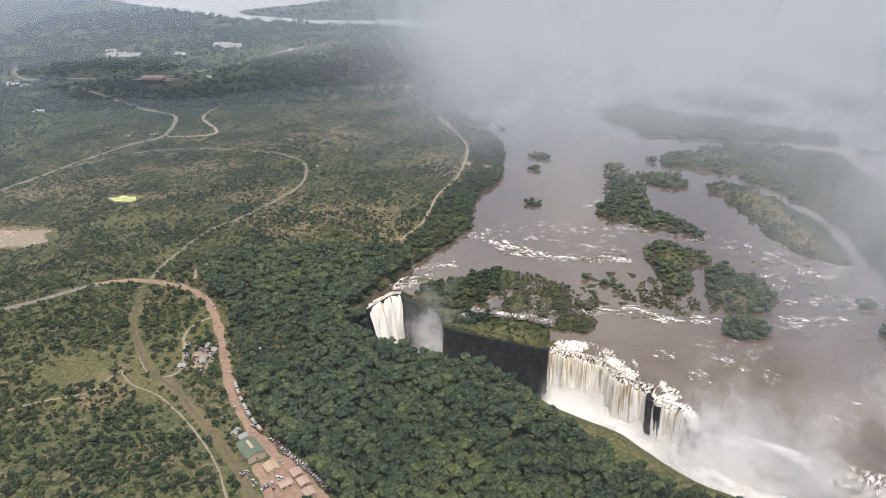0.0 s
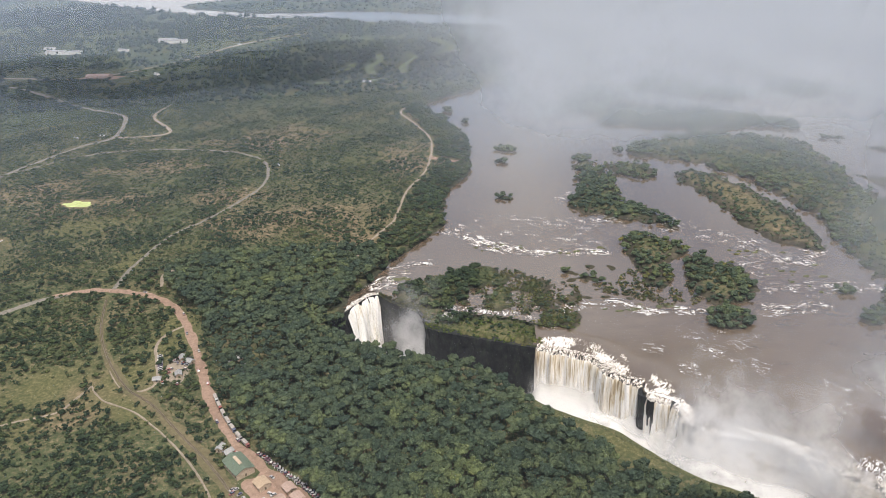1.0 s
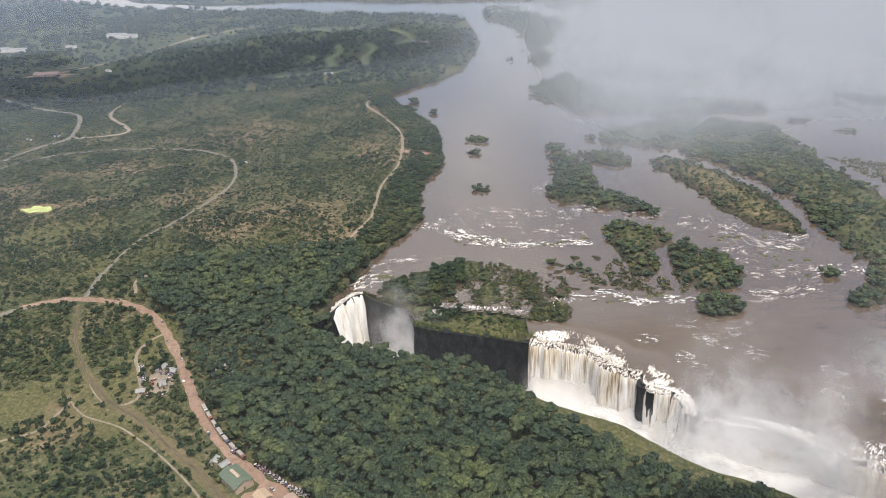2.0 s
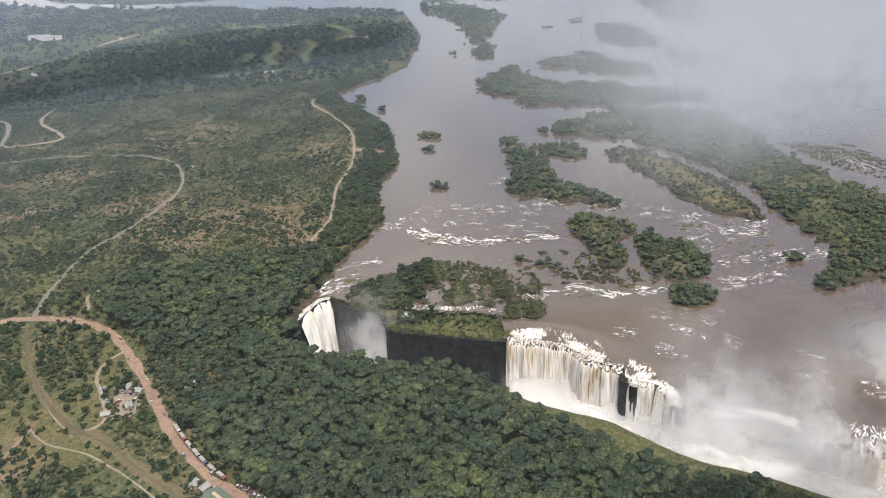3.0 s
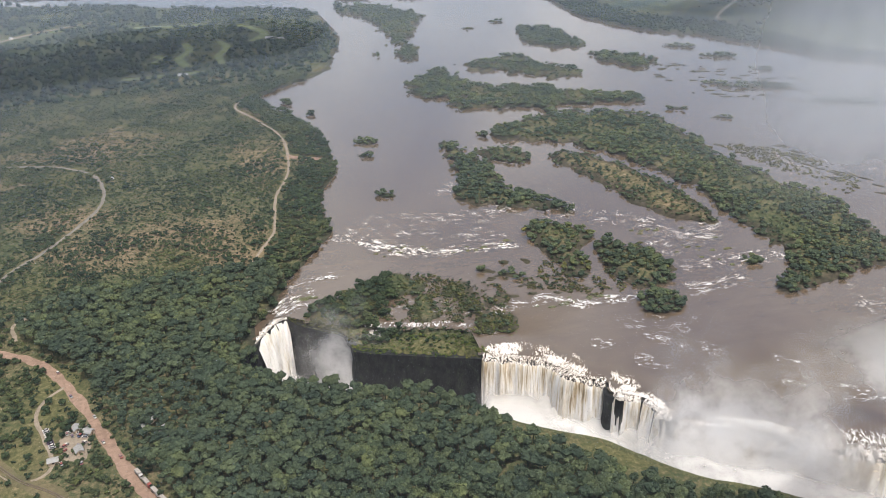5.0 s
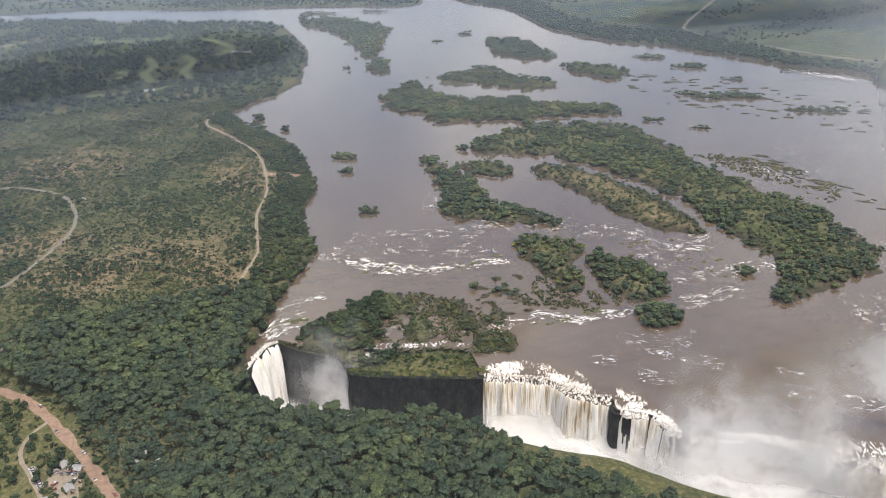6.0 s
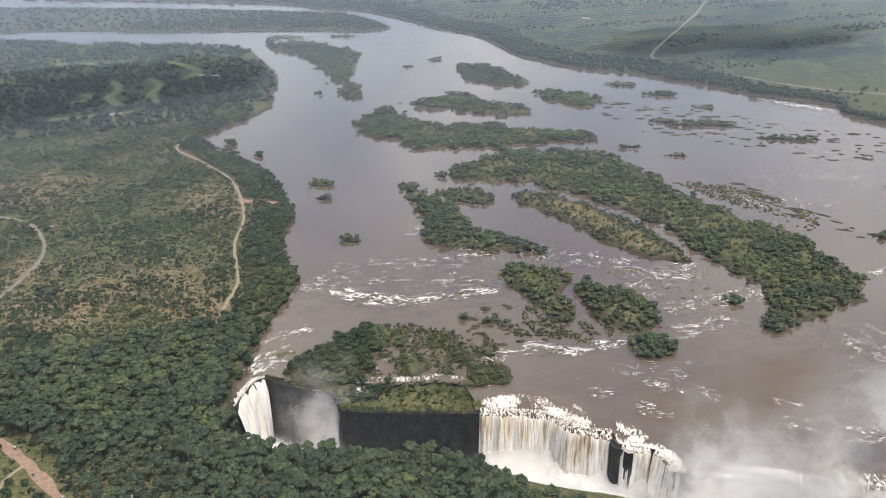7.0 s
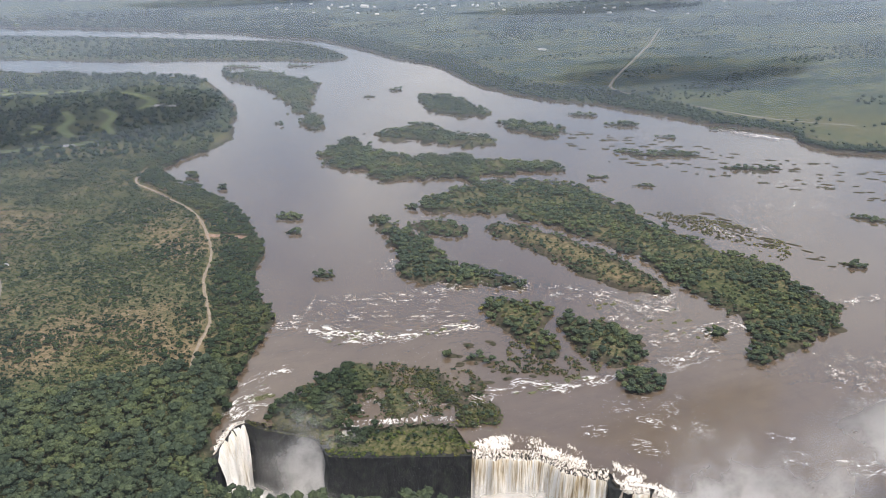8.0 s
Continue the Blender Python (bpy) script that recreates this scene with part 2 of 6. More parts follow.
def ground_material():
    m, n, k, b = material("bush_ground", 0.95, 0.1)
    soft = noise_node(n, k, 0.012, 5)
    fine = noise_node(n, k, 0.16, 6, 0.7)
    speck = noise_node(n, k, 0.34, 5, 0.75)
    green = ramp(n, k, fine, (0.3, (0.032, 0.048, 0.023)), (0.5, (0.063, 0.078, 0.036)), (0.7, (0.118, 0.122, 0.06)))
    dry = ramp(n, k, fine, (0.3, (0.085, 0.08, 0.043)), (0.5, (0.165, 0.132, 0.076)), (0.7, (0.29, 0.21, 0.135)))
    at = n.new("ShaderNodeAttribute")
    at.attribute_name = "dry"
    f = math_node(n, k, "ADD", at.outputs["Fac"], math_node(n, k, "MULTIPLY", math_node(n, k, "SUBTRACT", soft, 0.5), 0.9))
    f = math_node(n, k, "ADD", f, math_node(n, k, "MULTIPLY", math_node(n, k, "SUBTRACT", speck, 0.5), 2.0))
    col = mix(n, k, ramp(n, k, f, (0.25, (0, 0, 0)), (0.75, (1, 1, 1))), green, dry)
    field = noise_node(n, k, 1.0, 4, 0.55, place_of(n, k, (0.0028, 0.0075, 1)))
    fields = ramp(n, k, field, (0.38, (0.026, 0.044, 0.033)), (0.5, (0.038, 0.058, 0.042)), (0.58, (0.1, 0.113, 0.067)), (0.63, (0.042, 0.062, 0.043)), (0.75, (0.062, 0.08, 0.053)))
    fields = mix(n, k, 1.0, fields, ramp(n, k, noise_node(n, k, 0.03, 5, 0.7), (0.35, (0.52, 0.55, 0.6)), (0.65, (1.15, 1.15, 1.1))), "MULTIPLY")
    fr = n.new("ShaderNodeAttribute")
    fr.attribute_name = "fields"
    col = mix(n, k, fr.outputs["Fac"], col, fields)
    gr = n.new("ShaderNodeAttribute")
    gr.attribute_name = "grass"
    meadow = ramp(n, k, speck, (0.32, (0.06, 0.07, 0.03)), (0.5, (0.1, 0.1, 0.043)), (0.68, (0.19, 0.165, 0.085)))
    col = mix(n, k, gr.outputs["Fac"], col, meadow)
    wet = n.new("ShaderNodeAttribute")
    wet.attribute_name = "rock"
    rock = ramp(n, k, fine, (0.3, (0.02, 0.018, 0.016)), (0.7, (0.07, 0.06, 0.05)))
    col = mix(n, k, wet.outputs["Fac"], col, rock)
    k.new(col, b.inputs["Base Color"])
    bump(n, k, b, speck, 0.6, 1.0)
    return m


def leaf_material(name, dark, mid, light):
    m, n, k, b = material(name, 0.75, 0.2)
    g = n.new("ShaderNodeNewGeometry")
    tone = ramp(n, k, noise_node(n, k, 0.016, 5, 0.55), (0.34, dark), (0.5, mid), (0.66, light))
    isl = ramp(n, k, g.outputs["Random Per Island"], (0.0, (0.72, 0.75, 0.75)), (0.6, (1, 1, 1)), (1.0, (1.25, 1.22, 1.12)))
    col = mix(n, k, 1.0, tone, isl, "MULTIPLY")
    own = n.new("ShaderNodeAttribute")
    own.attribute_name = "tree"
    info = n.new("ShaderNodeObjectInfo")
    each = math_node(n, k, "FRACT", math_node(n, k, "ADD", own.outputs["Fac"], info.outputs["Random"]))
    kind = ramp(n, k, each, (0.0, (0.68, 0.74, 0.84)), (0.35, (0.88, 0.91, 0.96)), (0.7, (1.08, 1.05, 1.0)), (1.0, (1.45, 1.32, 1.08)))
    col = mix(n, k, 1.0, col, kind, "MULTIPLY")
    fine = ramp(n, k, noise_node(n, k, 0.9, 3, 0.7), (0.3, (0.6, 0.6, 0.6)), (0.7, (1.3, 1.3, 1.2)))
    shade = mix(n, k, 1.0, col, fine, "MULTIPLY")
    k.new(shade, b.inputs["Base Color"])
    bump(n, k, b, noise_node(n, k, 1.1, 3, 0.7), 0.7, 0.8)
    tr = n.new("ShaderNodeBsdfTranslucent")
    k.new(shade, tr.inputs[0])
    both = add(n, "MixShader", Fac=0.3)
    k.new(b.outputs[0], both.inputs[1])
    k.new(tr.outputs[0], both.inputs[2])
    k.new(both.outputs[0], n["Material Output"].inputs[0])
    return m


def water_material():
    m, n, k, b = material("muddy_water", 0.2, 1.0)
    tone = ramp(n, k, noise_node(n, k, 0.009, 4), (0.3, (0.101, 0.072, 0.048)), (0.7, (0.128, 0.095, 0.065)))
    drift = ramp(n, k, noise_node(n, k, 1.0, 6, 0.7, place_of(n, k, (0.035, 0.09, 1))), (0.35, (0.91, 0.91, 0.92)), (0.65, (1.07, 1.07, 1.07)))
    tone = mix(n, k, 1.0, tone, drift, "MULTIPLY")
    k.new(tone, b.inputs["Base Color"])
    b.inputs["Coat Weight"].default_value = 0.8
    b.inputs["Coat Roughness"].default_value = 0.08
    k.new(ramp(n, k, noise_node(n, k, 0.02, 3), (0.35, (0.08, 0.08, 0.08)), (0.65, (0.2, 0.2, 0.2))), b.inputs["Roughness"])
    flow = place_of(n, k, (0.16, 0.1, 0.1))
    bump(n, k, b, noise_node(n, k, 1.0, 5, 0.65, flow), 0.09, 1.0)
    return m


def foam_material():
    m, n, k, b = material("white_water", 0.7, 0.3)
    k.new(ramp(n, k, noise_node(n, k, 0.5, 4, 0.7), (0.38, (0.24, 0.19, 0.14)), (0.47, (0.55, 0.47, 0.36)), (0.54, (0.86, 0.83, 0.78)), (0.65, (0.92, 0.91, 0.89))), b.inputs["Base Color"])
    bump(n, k, b, noise_node(n, k, 0.9, 4, 0.7), 0.8, 0.8)
    return m


def terrace_material():
    """Lacy white water over ledges, brown water showing between the strands."""
    m, n, k, b = material("terrace_water", 0.45, 0.4)
    uv = n.new("ShaderNodeUVMap")
    mp = n.new("ShaderNodeMapping")
    mp.inputs["Scale"].default_value = (0.5, 0.22, 1)
    k.new(uv.outputs[0], mp.inputs["Vector"])
    t = add(n, "TexNoise", Scale=1.0, Detail=6, Roughness=0.62, Distortion=1.6)
    k.new(mp.outputs[0], t.inputs["Vector"])
    cover = n.new("ShaderNodeAttribute")
    cover.attribute_name = "cover"
    f = math_node(n, k, "ADD", t.outputs["Fac"], math_node(n, k, "MULTIPLY", math_node(n, k, "SUBTRACT", cover.outputs["Fac"], 0.6), 0.42))
    k.new(ramp(n, k, f, (0.46, (0.3, 0.24, 0.175)), (0.53, (0.68, 0.62, 0.54)), (0.66, (0.9, 0.88, 0.84))), b.inputs["Base Color"])
    mask = n.new("ShaderNodeMapRange")
    mask.interpolation_type = "SMOOTHSTEP"
    mask.inputs["From Min"].default_value, mask.inputs["From Max"].default_value = 0.43, 0.5
    k.new(f, mask.inputs["Value"])
    k.new(mask.outputs[0], b.inputs["Alpha"])
    bump(n, k, b, t.outputs["Fac"], 1.0, 1.2)
    return m


def falls_material():
    m, n, k, b = material("falling_water", 0.6, 0.3)
    uv = n.new("ShaderNodeUVMap")
    mp = n.new("ShaderNodeMapping")
    mp.inputs["Scale"].default_value = (0.7, 0.03, 1)
    k.new(uv.outputs[0], mp.inputs["Vector"])
    wide = n.new("ShaderNodeMapping")
    wide.inputs["Scale"].default_value = (0.13, 0.02, 1)
    k.new(uv.outputs[0], wide.inputs["Vector"])
    streak = noise_node(n, k, 1.0, 5, 0.7, mp.outputs[0])
    broad = noise_node(n, k, 1.0, 3, 0.6, wide.outputs[0])
    both = math_node(n, k, "ADD", math_node(n, k, "MULTIPLY", streak, 0.55), math_node(n, k, "MULTIPLY", broad, 0.45))
    drop = n.new("ShaderNodeSeparateXYZ")
    k.new(uv.outputs[0], drop.inputs[0])
    broken = math_node(n, k, "MULTIPLY", math_node(n, k, "MINIMUM", drop.outputs[1], 50.0), 0.0022)
    tone = math_node(n, k, "ADD", both, broken)
    k.new(ramp(n, k, tone, (0.4, (0.2, 0.15, 0.085)), (0.46, (0.52, 0.41, 0.26)), (0.52, (0.82, 0.76, 0.65)), (0.6, (0.95, 0.93, 0.89))), b.inputs["Base Color"])
    bump(n, k, b, both, 1.0, 1.5)
    return m


def rock_material():
    m, n, k, b = material("wet_basalt", 0.6, 0.25)
    v = place_of(n, k, (0.2, 0.2, 0.11))
    high = n.new("ShaderNodeSeparateXYZ")
    k.new(place_of(n, k), high.inputs[0])
    over = math_node(n, k, "ADD", high.outputs[2], math_node(n, k, "MULTIPLY", noise_node(n, k, 0.25, 3), 7.0))
    turf = ramp(n, k, noise_node(n, k, 0.5, 4, 0.7), (0.3, (0.045, 0.06, 0.025)), (0.5, (0.085, 0.092, 0.038)), (0.7, (0.16, 0.14, 0.07)))
    cut = n.new("ShaderNodeMapRange")
    cut.inputs["From Min"].default_value, cut.inputs["From Max"].default_value = 2.0, 3.4
    k.new(over, cut.inputs["Value"])
    k.new(mix(n, k, cut.outputs[0], (0, 0, 0), turf), b.inputs["Base Color"])
    k.new(ramp(n, k, noise_node(n, k, 1.0, 6, 0.65, v), (0.3, (0.01, 0.011, 0.013)), (0.55, (0.028, 0.029, 0.029)), (0.75, (0.05, 0.058, 0.036))), n["Mix"].inputs[6])
    bump(n, k, b, noise_node(n, k, 1.0, 6, 0.7, v), 1.0, 2.0)
    return m


def earth_material(name, a, b_, scale=0.25, rough=0.95):
    m, n, k, b = material(name, rough, 0.15)
    t = mix(n, k, noise_node(n, k, 0.03, 3), a, b_)
    fine = ramp(n, k, noise_node(n, k, scale, 5, 0.7), (0.3, (0.7, 0.7, 0.7)), (0.7, (1.25, 1.25, 1.25)))
    k.new(mix(n, k, 1.0, t, fine, "MULTIPLY"), b.inputs["Base Color"])
    bump(n, k, b, noise_node(n, k, 1.5, 3), 0.3, 0.1)
    return m


def paint_material(name, colour, rough=0.5, metal=0.0, varied=False):
    m, n, k, b = material(name, rough, 0.4)
    b.inputs["Metallic"].default_value = metal
    dirt = ramp(n, k, noise_node(n, k, 0.8, 4), (0.3, (0.8, 0.78, 0.75)), (0.7, (1.05, 1.05, 1.05)))
    if varied:
        o = n.new("ShaderNodeObjectInfo")
        base = ramp(n, k, o.outputs["Random"], (0.0, (0.55, 0.54, 0.52)), (0.3, (0.42, 0.41, 0.4)), (0.5, (0.22, 0.2, 0.2)), (0.68, (0.32, 0.07, 0.05)), (0.82, (0.07, 0.09, 0.16)), (1.0, (0.6, 0.57, 0.5)))
    else:
        base = colour
    k.new(mix(n, k, 1.0, base, dirt, "MULTIPLY"), b.inputs["Base Color"])
    return m


def mist_material(name, density, scale, low, high, fade_u=(0.25, 0.25), fade_v=(0.3, 0.3), tone=(0.96, 0.95, 0.94), through_light=0.2, least=0.0):
    """Drifting spray: a thin scattering veil, uneven, fading out at its borders."""
    m = bpy.data.materials.new(name)
    m.use_nodes = True
    n, k = m.node_tree.nodes, m.node_tree.links
    n.clear()
    out = n.new("ShaderNodeOutputMaterial")
    clear = n.new("ShaderNodeBsdfTransparent")
    d = add(n, "BsdfDiffuse", Color=(*tone, 1))
    tr = add(n, "BsdfTranslucent", Color=(*tone, 1))
    body = add(n, "MixShader", Fac=through_light)
    k.new(d.outputs[0], body.inputs[1])
    k.new(tr.outputs[0], body.inputs[2])
    uv = n.new("ShaderNodeUVMap")
    xyz = n.new("ShaderNodeSeparateXYZ")
    k.new(uv.outputs[0], xyz.inputs[0])

    def edge(value, width):
        r = n.new("ShaderNodeMapRange")
        r.interpolation_type = "SMOOTHERSTEP"
        lo, hi = width if isinstance(width, tuple) else (0.0, max(width, 1e-3))
        r.inputs["From Min"].default_value, r.inputs["From Max"].default_value = lo, hi
        k.new(value, r.inputs["Value"])
        return r.outputs[0]
    parts = [edge(xyz.outputs[0], fade_u[0]), edge(math_node(n, k, "SUBTRACT", 1.0, xyz.outputs[0]), fade_u[1]),
             edge(xyz.outputs[1], fade_v[0]), edge(math_node(n, k, "SUBTRACT", 1.0, xyz.outputs[1]), fade_v[1])]
    fall = parts[0]
    for p in parts[1:]:
        fall = math_node(n, k, "MULTIPLY", fall, p)
    puff = noise_node(n, k, scale, 6, 0.55)
    lump = n.new("ShaderNodeMapRange")
    lump.interpolation_type = "SMOOTHSTEP"
    lump.inputs["From Min"].default_value = low
    lump.inputs["From Max"].default_value = high
    shaped = math_node(n, k, "ADD", puff, math_node(n, k, "MULTIPLY", math_node(n, k, "SUBTRACT", fall, 0.5), 0.45))
    k.new(shaped, lump.inputs["Value"])
    a = math_node(n, k, "MULTIPLY", math_node(n, k, "MULTIPLY", lump.outputs[0], fall), density)
    a = math_node(n, k, "MAXIMUM", a, least)
    blend = n.new("ShaderNodeMixShader")
    k.new(a, blend.inputs[0])
    k.new(clear.outputs[0], blend.inputs[1])
    k.new(body.outputs[0], blend.inputs[2])
    k.new(blend.outputs[0], out.inputs[0])
    return m


GROUND = ground_material()
JUNGLE = leaf_material("rainforest_leaves", (0.066, 0.092, 0.062), (0.082, 0.111, 0.069), (0.116, 0.146, 0.073))
BUSH = leaf_material("bush_leaves", (0.035, 0.056, 0.031), (0.049, 0.073, 0.037), (0.082, 0.101, 0.047))
FAR_LEAF = leaf_material("distant_leaves", (0.028, 0.048, 0.03), (0.037, 0.06, 0.034), (0.05, 0.073, 0.04))
REED = leaf_material("reed_grass", (0.06, 0.09, 0.025), (0.1, 0.13, 0.035), (0.16, 0.16, 0.05))
OLIVE = leaf_material("olive_reed_leaves", (0.07, 0.065, 0.032), (0.09, 0.095, 0.036), (0.13, 0.135, 0.05))
BARK = earth_material("bark", (0.12, 0.09, 0.06), (0.2, 0.16, 0.12), 1.5)
WATER = water_material()
FOAM = foam_material()
FALLS = falls_material()
TERRACE = terrace_material()
ROCK = rock_material()
RED_EARTH = earth_material("red_earth_road", (0.2, 0.132, 0.095), (0.34, 0.24, 0.18))
GREY_ROAD = earth_material("worn_asphalt", (0.15, 0.138, 0.115), (0.22, 0.2, 0.165))
TRACK = earth_material("pale_track", (0.2, 0.165, 0.12), (0.31, 0.26, 0.2))
BALLAST = earth_material("rail_corridor_earth", (0.06, 0.07, 0.033), (0.2, 0.155, 0.09))
STEEL = paint_material("rail_steel", (0.25, 0.2, 0.17), 0.5, 0.7)
GREEN_ROOF = paint_material("green_sheet_roof", (0.12, 0.155, 0.11), 0.6)
TAN_ROOF = paint_material("tan_thatch_roof", (0.42, 0.32, 0.22), 0.8)
PINK_ROOF = paint_material("pale_red_roof", (0.38, 0.28, 0.23), 0.8)
WHITE_WALL = paint_material("white_wall", (0.78, 0.76, 0.72), 0.8)
TAN_WALL = paint_material("plaster_wall", (0.5, 0.4, 0.3), 0.85)
CAR_PAINT = paint_material("car_paint", (0.7, 0.7, 0.7), 0.3, 0.0, True)
TRUCK_WHITE = paint_material("truck_panel", (0.36, 0.33, 0.3), 0.6)
RUBBER = paint_material("rubber", (0.02, 0.02, 0.02), 0.8)
GLASS = paint_material("dark_glass", (0.03, 0.035, 0.04), 0.1)
SHEET_GREY = paint_material("grey_sheet_roof", (0.3, 0.3, 0.29), 0.6)
YELLOW_GREEN = earth_material("algae_pond", (0.4, 0.46, 0.16), (0.5, 0.55, 0.24), 0.1)


# ---- mesh helpers ----
def mesh_object(name, verts, faces, mat, parent=None, label="", category="", kind="", smooth=False):
    me = bpy.data.meshes.new(name)
    v = np.asarray(verts, np.float32)
    f = np.asarray(faces, np.int32)
    me.vertices.add(len(v))
    me.vertices.foreach_set("co", v.ravel())
    me.loops.add(f.size)
    me.loops.foreach_set("vertex_index", f.ravel())
    me.polygons.add(len(f))
    me.polygons.foreach_set("loop_start", np.arange(len(f), dtype=np.int32) * f.shape[1])
    me.polygons.foreach_set("use_smooth", np.full(len(f), smooth))
    me.update(calc_edges=True)
    me.materials.append(mat)
    ob = new(name, me)
    ob.parent = parent
    return tagged(ob, label, category, "", kind)


def part(name, bm, mat, parent, label=""):
    me = bpy.data.meshes.new(name)
    bm.to_mesh(me)
    bm.free()
    me.materials.append(mat)
    ob = new(name, me)
    ob.parent = parent
    return tagged(ob, label)


def grid_faces(nu, nv):
    i = np.arange(nu * nv).reshape(nu, nv)
    return np.stack([i[:-1, :-1], i[1:, :-1], i[1:, 1:], i[:-1, 1:]], -1).reshape(-1, 4)


def set_uv(ob, uv):
    me = ob.data
    idx = np.empty(len(me.loops), np.int32)
    me.loops.foreach_get("vertex_index", idx)
    layer = me.uv_layers.new(name="UVMap")
    layer.data.foreach_set("uv", np.asarray(uv, np.float32)[idx].ravel())


def set_value(ob, name, values):
    a = ob.data.attributes.new(name, "FLOAT", "POINT")
    a.data.foreach_set("value", np.asarray(values, np.float32))


# ---- ground and water ----
def graded(lo, hi, bands):
    """Coordinates from lo to hi; bands: (start, end, step) with fine steps."""
    out, p = [], lo
    while p < hi:
        out.append(p)
        step = 60.0
        for a, b, s in bands:
            if a <= p < b:
                step = min(step, s)
        p += step
    return np.array(out + [hi], float)


gx = graded(-4200, 4400, [(-2200, 2400, 30), (-1000, 1000, 14), (-540, 520, 8), (-180, 240, 3)])
gy = graded(-1500, 4700, [(200, 3200, 26), (340, 1800, 13), (380, 1400, 8), (385, 740, 3)])
X, Y = np.meshgrid(gx, gy, indexing="ij")
fx, fy = X.ravel(), Y.ravel()
RD = river_depth(fx, fy)
GD = gorge_depth(fx, fy)
GZ = surface(fx, fy, RD, GD)


def lookup(values):
    """A function that reads values off the ground's grid, between its points."""
    grid = values.reshape(len(gx), len(gy))

    def at(x, y):
        x, y = np.asarray(x, float), np.asarray(y, float)
        i, j = np.clip(np.searchsorted(gx, x) - 1, 0, len(gx) - 2), np.clip(np.searchsorted(gy, y) - 1, 0, len(gy) - 2)
        u, v = np.clip((x - gx[i]) / (gx[i + 1] - gx[i]), 0, 1), np.clip((y - gy[j]) / (gy[j + 1] - gy[j]), 0, 1)
        return (grid[i, j] * (1 - u) + grid[i + 1, j] * u) * (1 - v) + (grid[i, j + 1] * (1 - u) + grid[i + 1, j + 1] * u) * v
    return at


height_at, depth_at, gorge_at = lookup(GZ), lookup(RD), lookup(GD)
ground = mesh_object("ground", np.stack([fx, fy, GZ], 1), grid_faces(len(gx), len(gy)), GROUND,
                     label="flat bushland of green grass and ochre earth, cut by a deep gorge", category="ground", kind="structure", smooth=True)


def blob(x, y, cx, cy, rx, ry, turn=0):
    c, s = math.cos(radians(turn)), math.sin(radians(turn))
    u, v = ((x - cx) * c + (y - cy) * s) / rx, (-(x - cx) * s + (y - cy) * c) / ry
    return np.clip(1.4 - np.hypot(u, v) + (fbm(x / 30, y / 30, 31) - 0.5) * 1.2, 0, 1)


dry = 0.36 + 0 * fx
for b in ((-120, 1060, 45, 70), (-470, 1085, 130, 35), (-230, 870, 130, 60), (-160, 820, 40, 90), (-330, 960, 60, 40), (-110, 1240, 40, 60),
          (-600, 840, 70, 50), (-760, 1420, 120, 70), (-320, 1180, 120, 60), (-500, 940, 100, 60), (-70, 1050, 40, 12),
          (-860, 1420, 100, 40), (-600, 1000, 120, 60), (-330, 545, 50, 50)):
    dry = np.maximum(dry, 0.84 * blob(fx, fy, *b))
dry = np.where(np.hypot(fx, fy) > 1500, 0.0, dry)
grass = np.clip((fbm(fx / 45, fy / 45, 41) - 0.58) * 4, 0, 0.6)
for b in ((-375, 555, 45, 32, 45), (-318, 566, 24, 30), (-300, 525, 40, 16, -40), (52, 466, 40, 10, -42), (-390, 780, 22, 40), (-480, 880, 70, 40), (-30, 615, 60, 18, -25), (-83, 690, 28, 22),
          (-340, 1085, 35, 30), (985, 1120, 190, 90, -20), 
          (-500, 780, 60, 24), (-300, 640, 20, 50), (440, 830, 12, 50)):
    grass = np.maximum(grass, blob(fx, fy, *b))
strip_in, long_in = (np.clip(signed(spline(o, 8, True), fx, fy, 30) / 8, 0, 1) for _, o, _ in (ISLANDS[1], ISLANDS[0]))
set_value(ground, "dry", np.maximum(np.where((RD > -14) & (fx > 30), 0.4, np.where(RD > -4, 0.1, dry)), np.maximum(0.6 * strip_in, 0.36 * long_in)))
set_value(ground, "grass", np.clip(grass, 0, 1) * np.where((fx > 10) & (fy > 640) & (fy < 1500), 0.45 * np.clip((-RD - 12) / 8, 0, 1), RD < -3))
set_value(ground, "fields", np.clip((np.hypot(fx, fy) - 1300) / 400, 0, 1) * (RD < -3) * np.where((fx > 300) | (fy > 2300), 1, 0.25))
shore = np.where((fx > 20) & (fy < 1500), 0.75 * np.clip((RD + 16) / 8, 0, 1), 0.6 * np.clip((RD + 9) / 5, 0, 1))
set_value(ground, "rock", np.maximum(np.clip((RD + 1.5) / 2, 0, 1), shore) * (signed(LAWN_P, fx, fy, 10) < 0) + (GD > 1))

lip_d = line_distance(lip_line[9:], fx, fy, 40)
wet = ((RD > -20) & (GD < 0.5) & (signed(LAWN_P, fx, fy, 20) < 0.5)).reshape(X.shape)
keep = (wet[:-1, :-1] & wet[1:, :-1] & wet[1:, 1:] & wet[:-1, 1:]).ravel()
WZ = -2.6 * np.clip(1 - lip_d / 26, 0, 1) ** 1.5
wf = grid_faces(len(gx), len(gy))[keep]
used, inv = np.unique(wf, return_inverse=True)
river = mesh_object("river", np.stack([fx, fy, WZ], 1)[used], inv.reshape(-1, 4), WATER,
                    label="wide muddy grey-brown river running over rock ledges", category="river", kind="structure", smooth=True)
far_rim, near_rim = spline(FAR_RIM, 1.5), spline(NEAR_RIM, 3.0)


